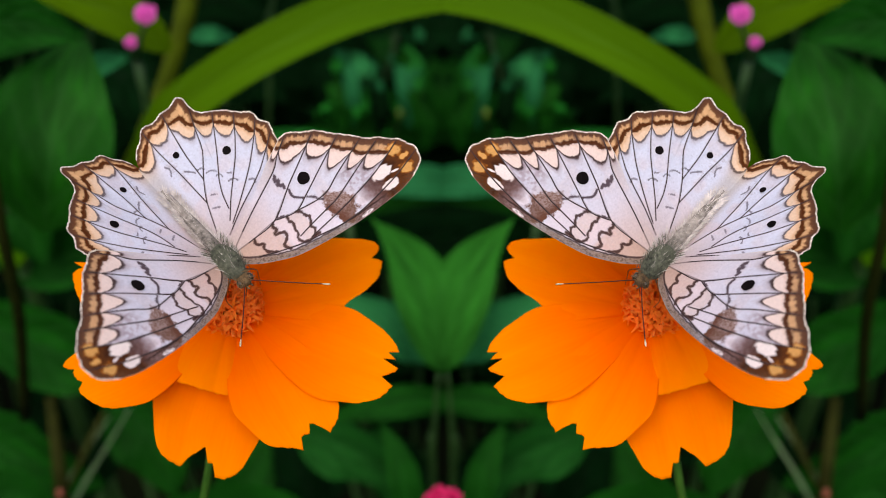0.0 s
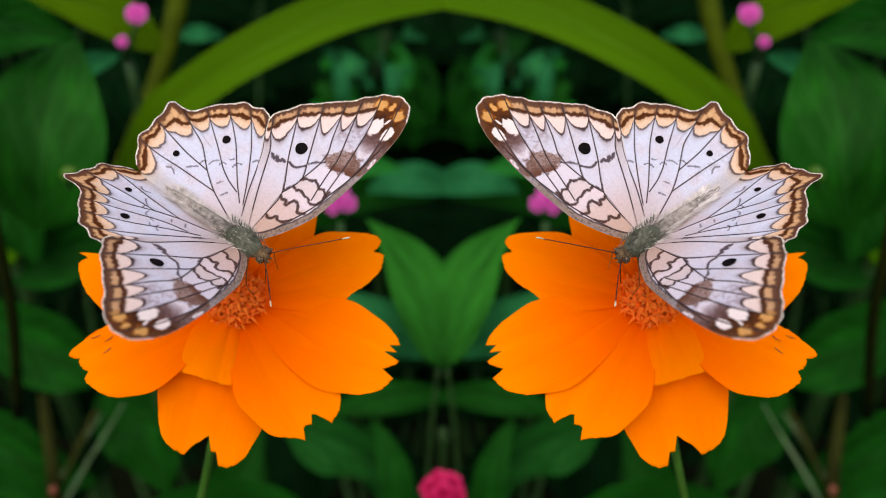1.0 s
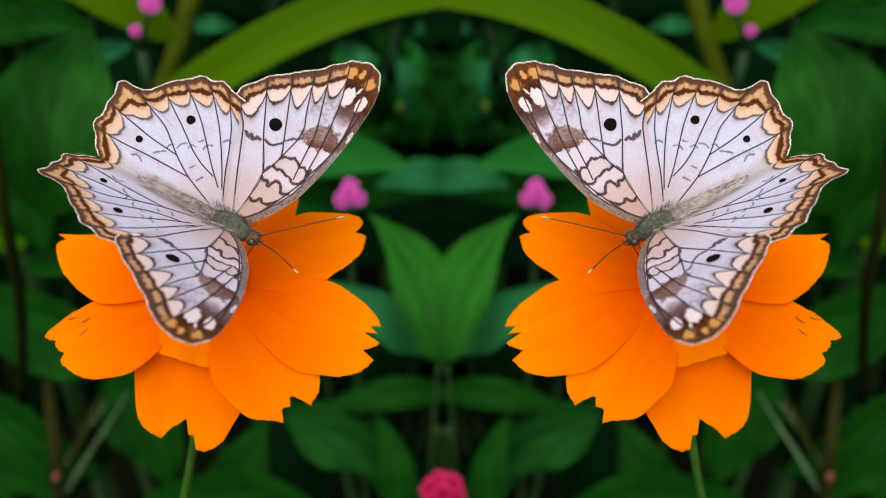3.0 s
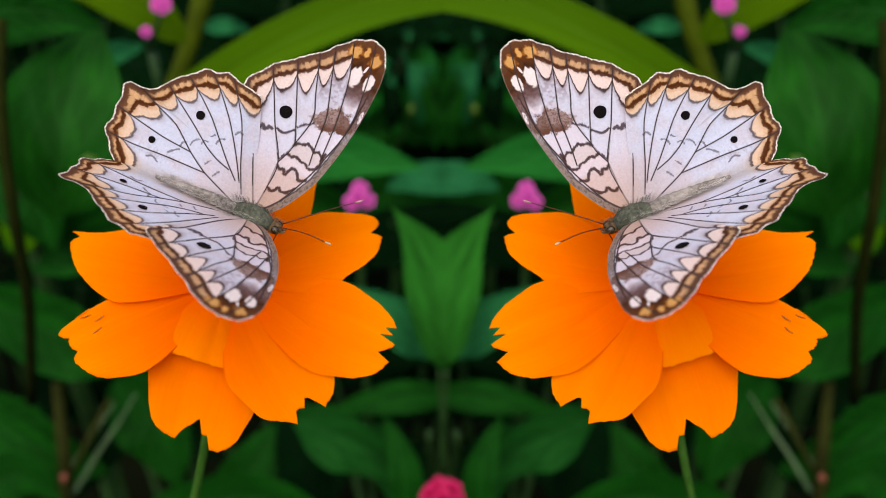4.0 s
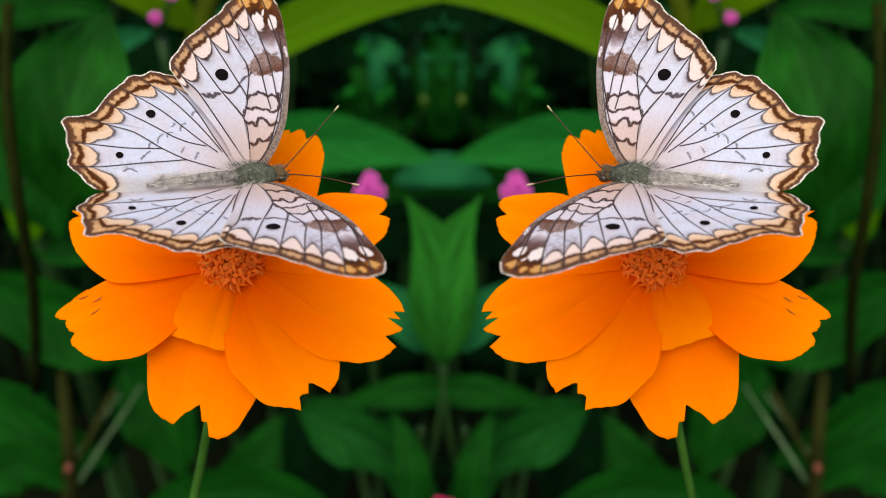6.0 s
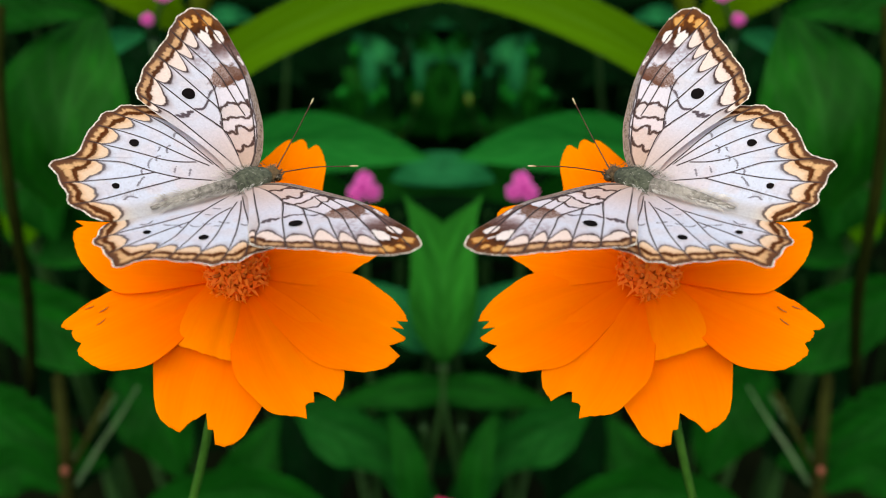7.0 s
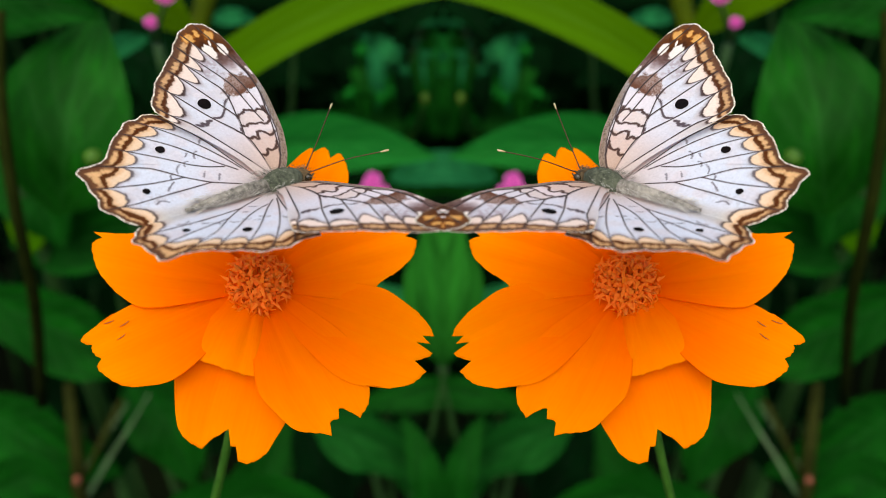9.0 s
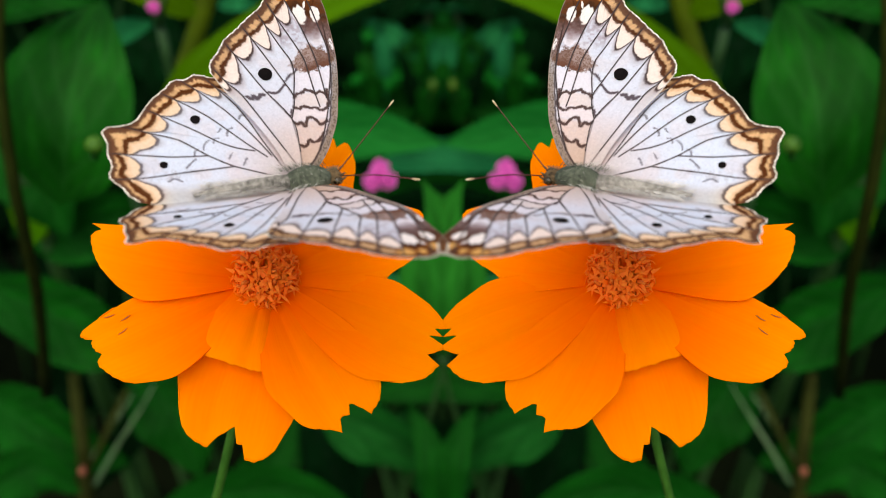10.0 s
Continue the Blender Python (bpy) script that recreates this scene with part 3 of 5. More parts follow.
    # white fringe, broken by brown at the vein ends
    put((246, 240, 226), (1 - soft(gap, 0.12, 0.27)) * (0.5 + 0.5 * soft(n1 * 0.5 + streak * 0.5, 0.34, 0.56)))
    return col


def build_wing(edge_pts, rest_pts, veins, bars, hind, hub, name):
    edge = spline(edge_pts, 420)
    f = np.linspace(0, 1, 420)
    # small scallops along the outer margin
    t = np.gradient(edge, axis=0)
    nrm = np.stack([-t[:, 1], t[:, 0]], 1) / np.linalg.norm(t, axis=1)[:, None]
    if (nrm[200] @ (edge[200] - np.array(hub))) < 0:
        nrm = -nrm
    lobes = 7 if hind else 8
    edge = edge + nrm * (np.cos(f * lobes * 2 * math.pi + (0.5 if hind else 0)) * (0.12 if hind else 0.1) * np.sin(math.pi * f) ** 0.3)[:, None]
    frayed = np.random.RandomState(7).rand(420) * 0.5 + np.repeat(np.random.RandomState(8).rand(140), 3)
    edge = edge + nrm * ((frayed - 0.75) * 0.13)[:, None]
    rim = np.vstack([edge, spline(rest_pts, 340)[1:-1]])
    rings = 116
    hub = np.array(hub)
    xy = [hub[None, :]]
    for i in range(1, rings + 1):
        r = (i / rings) ** 0.72
        xy.append(hub + (rim - hub) * r)
    xy = np.vstack(xy)
    m = len(rim)
    faces = [(0, 1 + k, 1 + (k + 1) % m) for k in range(m)]
    for i in range(rings - 1):
        a, b = 1 + i * m, 1 + (i + 1) * m
        faces += [(a + k, b + k, b + (k + 1) % m, a + (k + 1) % m) for k in range(m)]
    pig = wing_pigment(xy, edge, veins, bars, hind)
    dv = np.min([stroke_gap(xy, v) for v in veins], axis=0)
    z = 0.10 * np.exp(-(dv / 0.5) ** 2) + 0.18 * np.sin(xy[:, 1] * 0.35 + xy[:, 0] * 0.2) - 0.0016 * (xy[:, 1] - 14) ** 2
    if hind:
        # the front edge dips under the forewing
        z -= 0.24 * np.maximum(0, (xy - np.array((-8.4, 17.9))) @ np.array((0.93, 0.36)))
    verts = np.column_stack([xy, z]) * MM
    me = mesh_of(name, verts, faces, WING)
    ca = me.color_attributes.new("pigment", 'FLOAT_COLOR', 'POINT')
    ca.data.foreach_set("color", np.column_stack([pig, np.ones(len(pig))]).astype(np.float32).ravel())
    # veins as fine ridges, and the black eyespots, a little proud of the membrane
    def height(x, y):
        return 0.18 * math.sin(y * 0.35 + x * 0.2) - 0.0016 * (y - 14) ** 2 + 0.1
    rods = []
    for v in veins:
        c = spline(v, 60)
        # a vein fades out inside the border
        c = np.array([p for p in c if np.hypot(*(edge - p).T).min() > 0.5 and np.hypot(*(p - hub)) < np.hypot(*(edge[np.hypot(*(edge - p).T).argmin()] - hub))])[::3]
        vv, vf = tube_data([(x * MM, y * MM, (height(x, y) + 0.02) * MM) for x, y in c], [0.000055, 0.00008, 0.00007] if hind else [0.00008, 0.000095, 0.00008], 22, 5)
        rods.append(mesh_of("vein", vv, vf, VEIN))
    spots = []
    for x, y, s in (((-12.85, 11.0, 0.72), (-18.45, 4.4, 0.56)) if hind else ((-0.25, 16.8, 1.05),)):
        ring = [(x + s * (1 + 0.05 * math.sin(3 * a + x)) * math.cos(a), y + s * math.sin(a)) for a in np.linspace(0, 2 * math.pi, 25)[:-1]]
        pv = [(px * MM, py * MM, (height(px, py) + 0.03) * MM) for px, py in ring]
        pv.append((x * MM, y * MM, (height(x, y) + 0.08) * MM))
        spots.append(mesh_of("eyespot", pv, [(k, (k + 1) % 24, 24) for k in range(24)], EYESPOT))
    return me, rods, spots


def flipped_y(me):
    """The same wing for the other side of the body."""
    k = me.copy()
    co = np.empty(len(k.vertices) * 3, dtype=np.float32)
    k.vertices.foreach_get("co", co)
    co[1::3] *= -1
    k.vertices.foreach_set("co", co)
    k.flip_normals()
    k.update()
    return k


def hinge(side, lift, sweep=0.0):
    """A wing's pose on the body: raised by lift, swung forward by sweep, in degrees."""
    return pose(0, side * 1.2 * MM, 0.74 * MM, side * lift) @ pose(0, 0, 0, 0, 0, -side * sweep)


def build_butterfly():
    fly = thing("butterfly", Matrix(), "white peacock butterfly with brown-banded wings, perched on an orange flower", "butterfly", "butterflies")
    wings = {}
    fore = build_wing(FORE_EDGE, FORE_REST, FORE_VEINS, FORE_BARS, False, (3.0, 14.5), "forewing")
    hind = build_wing(HIND_EDGE, HIND_REST, HIND_VEINS, HIND_BARS, True, (-12.5, 8.0), "hindwing")
    for nm, (me, veins, spots) in (("forewing", fore), ("hindwing", hind)):
        lab = "lilac-white wing with brown scalloped border and black eyespot"
        for side in (1, -1):
            own = (lambda x: x) if side > 0 else flipped_y
            w = part(nm, own(me), fly, lab)
            for x in veins:
                part("vein", own(x), w)
            for x in spots:
                part("eyespot", own(x), w, "round black eyespot")
            wings[nm, side] = w
    # body: x forward, z up
    rng = random.Random(5)
    v, f = ball_data((1.0 * MM, 0, 0.4 * MM), (3.6 * MM, 2.1 * MM, 2.0 * MM), 20, 14)
    v = [p + Vector((0, 0, 0.00012 * noise.noise(p * 1800))) for p in v]
    part("thorax", mesh_of("thorax", v, f, FURGREEN), fly, "grey-green hairy thorax")
    c = spline([(-1.5, 0, 0.3), (-5, 0, 0.6), (-10, 0, 0.5), (-15.4, 0, 0.3)], 30)
    v, f = tube_data([tuple(p * MM) for p in c], [1.2 * MM, 1.1 * MM, 0.95 * MM, 0.7 * MM, 0.25 * MM], 40, 14)
    v = [p * 1.0 + Vector((0, 0, 0.00006 * math.sin(p.x * 4800))) for p in v]
    part("abdomen", mesh_of("abdomen", v, f, FURGREY), fly, "slender grey furry abdomen")
    v, f = ball_data((4.9 * MM, 0, 0.2 * MM), (1.25 * MM, 1.2 * MM, 1.1 * MM), 16, 10)
    part("head", mesh_of("head", v, f, HEADFUR), fly, "small brown hairy head")
    for s in (1, -1):
        v, f = ball_data((5.2 * MM, s * 0.95 * MM, 0.35 * MM), (0.72 * MM, 0.6 * MM, 0.72 * MM), 12, 8)
        part("eye", mesh_of("eye", v, f, EYE), fly, "dark round eye")
        tip = Vector((15.4, 7.8, 6.1) if s > 0 else (13.9, -7.8, 6.4)) * MM
        a = Vector((5.7, s * 0.5, 0.9)) * MM
        mid = a.lerp(tip, 0.5) + Vector((0, -s * 0.2, 0.3)) * MM
        an = tube("antenna", [a, mid, tip], [0.1 * MM, 0.085 * MM, 0.085 * MM], DARK, fly, "thin dark antenna with a white tip", 16, 6)
        e = (tip - mid).normalized()
        v, f = tube_data([tuple(tip - e * 0.6 * MM), tuple(tip + e * 0.1 * MM), tuple(tip + e * 0.8 * MM)], [0.07 * MM, 0.13 * MM, 0.17 * MM, 0.1 * MM], 8, 8)
        part("club", mesh_of("club", v, f, CLUB), an, "white antenna tip")
        v, f = tube_data([(5.6 * MM, s * 0.35 * MM, -0.2 * MM), (6.3 * MM, s * 0.4 * MM, 0.1 * MM), (6.7 * MM, s * 0.4 * MM, 0.5 * MM)], [0.25 * MM, 0.1 * MM], 8, 6)
        part("palp", mesh_of("palp", v, f, HEADFUR), fly)
        for x0, x1, y1, z1 in ((2.6, 4.0, 3.4, -9.0), (0.6, -1.6, 3.8, -9.5)):
            tube("leg", [(x0 * MM, s * 0.8 * MM, -1.2 * MM), ((x0 + x1) / 2 * MM + 0.6 * MM, s * y1 * 0.9 * MM, -3.0 * MM), (x1 * MM, s * y1 * MM, -6.5 * MM),
                         (x1 * MM + 0.8 * MM, s * y1 * 0.9 * MM, z1 * MM)], [0.18 * MM, 0.1 * MM, 0.08 * MM, 0.06 * MM], LEG, fly, "thin brown leg", 14, 6)
    tube("proboscis", [(5.6 * MM, 0, -0.4 * MM), (5.3 * MM, 0, -3.0 * MM), (4.9 * MM, 0, -6.5 * MM), (4.6 * MM, 0, -9.5 * MM)], [0.1 * MM, 0.06 * MM], DARK, fly, "thin drinking tube", 14, 6)
    # hairs over the thorax and along the abdomen
    def hairs(count, xa, xb, ry, rz, length, lean, seed, crown=True):
        r = random.Random(seed)
        vs, fs = [], []
        for _ in range(count):
            x = r.uniform(xa, xb)
            w = r.uniform(-0.15, math.pi + 0.15) if crown else r.choice((r.uniform(-0.3, 0.75), math.pi - r.uniform(-0.3, 0.75)))
            y, z = ry * math.cos(w), 0.35 + rz * math.sin(w)
            d = Vector((lean + r.uniform(-0.3, 0.3), math.cos(w) * r.uniform(0.6, 1.1), math.sin(w) * 0.5 + r.uniform(0, 0.25))).normalized()
            L = length * r.uniform(0.6, 1.2)
            p = Vector((x, y, z))
            s = d.cross(Vector((0, 0.2, 1))).normalized() * 0.027
            q = p + d * L * 0.6 + Vector((0, 0, 0.12 * L))
            e = p + d * L
            k = len(vs)
            vs += [(p - s) * MM, (p + s) * MM, (q + s * 0.7) * MM, (q - s * 0.7) * MM, e * MM]
            fs += [(k, k + 1, k + 2, k + 3), (k + 3, k + 2, k + 4)]
        return vs, fs
    v, f = hairs(200, 3.7, 5.8, 1.05, 0.95, 0.9, 0.6, 3)
    tagged(part("head_hair", mesh_of("head_hair", v, f, HEADFUR), fly), kind="stuff")
    v, f = hairs(420, -2.6, 4.0, 1.9, 1.7, 1.3, -0.8, 1)
    tagged(part("thorax_hair", mesh_of("thorax_hair", v, f, FURGREEN), fly), kind="stuff")
    v, f = join([hairs(620, -13.8, -2.0, 0.75, 0.5, 1.7, -1.1, 2, False), hairs(60, -15.4, -13.6, 0.4, 0.4, 0.9, -1.5, 6), hairs(140, -3.4, 2.6, 2.0, 1.3, 2.0, -1.0, 4, False), hairs(60, -2.4, 3.6, 1.95, 1.75, 1.1, -1.3, 9), hairs(170, -13.8, -2.0, 0.8, 0.75, 1.2, -1.5, 12)])
    tagged(part("abdomen_hair", mesh_of("abdomen_hair", v, f, HAIR), fly), kind="stuff")
    return fly, wings


# ---------------------------------------------------------------- flower
def petal_data(length, left, right, lift, droop, cup, ends, seed, fan=False, nu=44, nv=80):
    """A ray petal along +x: narrow base, grooved lengthwise, toothed end, unequal halves. ends: how far the petal reaches from side to side. Lengths in mm."""
    rng = random.Random(seed)
    el = ends
    verts, uvs, faces = [], [], []
    ph = rng.uniform(0, 6)
    for i in range(nu + 1):
        u = i / nu
        w = (0.12 + 0.88 * u ** 0.8) if fan else (0.15 + 0.85 * math.sin(min(1.0, u / 0.8) * math.pi / 2) ** 1.1) * (1 if u < 0.72 else math.sqrt(1 - ((u - 0.72) / 0.62) ** 2))
        for k in range(nv + 1):
            v = 2 * k / nv - 1
            q = min((v + 1) / 2 * (len(el) - 1), len(el) - 1.001)
            f = q - int(q)
            end = el[int(q)] * (1 - f) + el[int(q) + 1] * f + 0.002 * math.sin(v * 40 + ph)
            x = length * u * (1 + (end - 1) * u ** (1.0 if end < 0.7 else 1.0 + 5 * (end - 0.7)))
            y = w * v * (left if v < 0 else right)
            uu = x / length
            z = length * (lift * uu - droop * uu * uu) + cup * (left + right) * v * v * math.sin(math.pi * min(1, u * 0.8 + 0.1))
            z += 0.2 * math.cos(v * math.pi * 3.0 + 0.3) * u - 0.14 * (math.exp(-((v - 0.3) / 0.09) ** 2) + math.exp(-((v + 0.28) / 0.09) ** 2)) * math.sin(math.pi * u ** 0.8) + 0.25 * math.sin(u * 6 + ph + v * 2.0) * u * abs(v)
            verts.append(Vector((x, y, z)) * MM)
            uvs.append((u * 0.98 + seed, v * 0.5))
    for i in range(nu):
        for k in range(nv):
            a = i * (nv + 1) + k
            faces.append((a, a + nv + 1, a + nv + 2, a + 1))
    return verts, faces, uvs


def floret_mesh(seed):
    """A tubular disc floret: five pointed lobes on a short tube."""
    r = random.Random(seed)
    v, f = tube_data([(0, 0, -1.6 * MM), (0, 0, 0), (0, 0, 1.5 * MM)], [0.28 * MM, 0.34 * MM, 0.5 * MM], 6, 8)
    f = f[:-1]
    for k in range(5):
        a = 2 * math.pi * k / 5 + r.uniform(-0.15, 0.15)
        d, s = Vector((math.cos(a), math.sin(a), 0)), Vector((-math.sin(a), math.cos(a), 0))
        L, up = r.uniform(1.0, 1.7), r.uniform(-0.2, 0.9)
        b = Vector((0, 0, 1.5))
        n = len(v)
        v += [(b + d * 0.42 - s * 0.3) * MM, (b + d * 0.42 + s * 0.3) * MM, (b + d * (0.42 + L * 0.5) + s * 0.17 + Vector((0, 0, up * 0.6))) * MM,
              (b + d * (0.42 + L * 0.5) - s * 0.17 + Vector((0, 0, up * 0.6))) * MM, (b + d * (0.42 + L) + Vector((0, 0, up * 0.4))) * MM,
              (b + d * 0.35 + Vector((0, 0, -0.3))) * MM, (b + d * (0.4 + L * 0.5) + Vector((0, 0, up * 0.6 - 0.16))) * MM]
        f += [(n, n + 1, n + 2, n + 3), (n + 3, n + 2, n + 4), (n + 1, n, n + 5), (n + 2, n + 1, n + 5, n + 6), (n, n + 3, n + 6, n + 5), (n + 4, n + 2, n + 6), (n + 3, n + 4, n + 6)]
    return mesh_of("floret", v, f, FLORET, smooth=False)


# azimuth, length, half widths (mm), lift, droop, cup, raise, reach of the end at even steps from side to side
BACK_PETALS = [(66.5, 28.8, 7.5, 7.0, 0.10, 0.22, -0.02, 0.0, (0.62, 0.72, 0.79, 0.86, 0.90, 0.93, 0.96, 0.98, 1.0, 0.99, 0.935, 0.965, 0.99, 1.0, 0.985, 0.93, 0.955, 0.93, 0.88, 0.80, 0.70)),
               (112, 26.0, 8.0, 8.0, 0.08, 0.22, 0.02, 0.1, (0.66, 0.76, 0.83, 0.88, 0.93, 0.97, 0.99, 0.98, 0.92, 0.96, 1.0, 1.0, 0.97, 0.91, 0.95, 0.97, 0.93, 0.88, 0.82, 0.74, 0.66)),
               (166, 30.0, 8.0, 8.8, 0.16, 0.16, 0.08, 0.5, (0.52, 0.55, 0.59, 0.64, 0.69, 0.75, 0.83, 1.0, 0.935, 0.97, 0.98, 0.975, 0.96, 0.945, 0.925, 0.90, 0.875, 0.84, 0.80, 0.76, 0.69))]
SIDE_PETALS = [(18, 28.0, 7.4, 7.2, 0.14, 0.18, 0.04, 0.5, (0.62, 0.67, 0.72, 0.80, 0.85, 0.89, 0.93, 0.95, 0.965, 0.98, 0.99, 0.975, 0.93, 0.97, 1.0, 1.0, 0.99, 0.96, 0.92, 0.86, 0.78)),
               (257, 28.8, 10.0, 10.0, -0.06, 0.10, 0.03, 0.0, (0.70, 0.83, 0.89, 0.92, 0.94, 0.952, 0.96, 0.968, 0.915, 0.885, 0.86, 0.825, 0.915, 0.91, 0.985, 0.99, 0.988, 0.97, 0.945, 0.90, 0.80)),
               (302, 27.85, 9.0, 8.4, 0.10, 0.13, 0.04, 0.8, (0.70, 0.84, 0.885, 0.905, 0.925, 0.945, 0.965, 1.0, 0.93, 0.925, 0.94, 0.885, 0.90, 0.945, 0.995, 0.98, 0.972, 0.955, 0.925, 0.88, 0.78))]
FRONT_PETALS = [(205.5, 29.8, 5.8, 9.0, 0.16, 0.14, -0.02, 0.7, (0.82, 0.92, 0.975, 1.0, 1.0, 0.985, 0.955, 0.965, 0.965, 0.96, 0.955, 0.935, 0.972, 0.97, 0.955, 0.94, 0.925, 0.905, 0.88, 0.84, 0.76)),
                (337, 31.4, 9.2, 7.6, 0.10, 0.08, -0.02, 0.95, (0.76, 0.865, 0.905, 0.945, 0.965, 0.98, 0.99, 1.0, 0.925, 0.96, 0.985, 0.995, 0.89, 0.96, 0.91, 0.965, 0.945, 0.92, 0.88, 0.84, 0.74)),
                (252, 15.2, 11.6, 6.8, 0.24, 0.26, -0.10, 1.75, (0.90, 0.95, 0.965, 0.98, 0.975, 0.99, 0.985, 0.995, 0.985, 0.99, 1.0, 0.985, 0.99, 0.98, 0.995, 0.985, 0.98, 0.97, 0.95, 0.91, 0.84))]
PETALS = BACK_PETALS + SIDE_PETALS + FRONT_PETALS


def build_flower():
    fl = thing("cosmos_flower", Matrix(), "bright orange cosmos flower with toothed petals on a thin green stem", "flower", "orange flowers")
    off = Vector((-1.2, 0.0, 0)) * MM
    for i, (az, L, WL, WR, lift, droop, cup, up, ends) in enumerate(PETALS):
        v, f, uv = petal_data(L, WL, WR, lift, droop, cup, ends, i + 1, i == 8)
        ob = part("petal", mesh_of("petal", v, f, ORANGE, uv), fl, "", Matrix.Translation(off + Vector((0, 0, up * MM))) @ pose(0, 0, 0, 0, 0, az))
        sol = ob.modifiers.new("thickness", 'SOLIDIFY')
        sol.thickness = 0.00022
        sol.offset = -1
        if i == 6:
            for x, y, a in ((22.5, -3.0, 10), (23.6, -1.2, 14), (24.6, -4.4, -6)):
                bv, bf = tube_data([(-0.9 * MM, 0, 0), (0, 0.12 * MM, 0.05 * MM), (0.9 * MM, 0, 0)], [0.05 * MM, 0.1 * MM, 0.04 * MM], 6, 5)
                uu = x / L
                part("blemish", mesh_of("blemish", bv, bf, NODE), ob, "thin brown scratch", pose(x * MM, y * MM, (L * (lift * uu - droop * uu * uu) + 0.05) * MM, 0, 0, a))
    # disc
    v, f = ball_data((0, 0, 0), (3.0 * MM, 4.2 * MM, 4.2 * MM), 18, 12)
    disc = part("disc", mesh_of("disc", v, f, FLORET), fl, "orange disc of tubular florets", Matrix.Translation(off + Vector((0, 0, 0.8 * MM))) @ Matrix.Rotation(radians(90), 4, 'Y'))
    inv = disc.matrix_basis.inverted()
    kinds = [floret_mesh(k) for k in range(4)]
    av, af = tube_data([(0, 0, 1.0 * MM), (0, 0, 2.0 * MM), (0, 0, 3.1 * MM)], [0.24 * MM, 0.3 * MM, 0.2 * MM], 6, 6)
    anther_me = mesh_of("anther", av, af, ANTHER)
    rng = random.Random(8)
    for i in range(64):
        q = (i + 0.5) / 64
        th = math.acos(1 - q * 0.94)
        a = i * 2.39996
        d = Vector((math.sin(th) * math.cos(a), math.sin(th) * math.sin(a), math.cos(th)))
        p = Vector((d.x * 3.7, d.y * 3.7, d.z * 3.2)) * MM + off + Vector((0, 0, 1.0 * MM))
        axis = (d + Vector((0, 0, 0.7))).normalized()
        m = Matrix.Translation(p) @ axis.to_track_quat('Z', 'Y').to_matrix().to_4x4() @ pose(0, 0, 0, 0, 0, rng.uniform(0, 72)) @ pose(0, 0, 0, rng.uniform(-26, 26), rng.uniform(-26, 26), 0) @ Matrix.Scale(rng.uniform(0.85, 1.3), 4)
        part("floret", kinds[i % 4], disc, "", inv @ m)
        if i % 3 == 0 and q < 0.7:
            part("anther", anther_me, disc, "", inv @ m @ Matrix.Scale(0.9, 4))
    # calyx and stem behind
    v, f = ball_data((0, 0, 0), (3.0 * MM, 3.4 * MM, 3.4 * MM), 14, 8)
    part("calyx", mesh_of("calyx", v, f, STEM), fl, "green calyx", Matrix.Translation(off + Vector((0, 0, -3.0 * MM))) @ Matrix.Rotation(radians(90), 4, 'Y'))
    return fl


# ---------------------------------------------------------------- the left bank, twinned below
FLY, WINGS = build_butterfly()
FLOWER = build_flower()
PLANTS, SHOOT = [], []


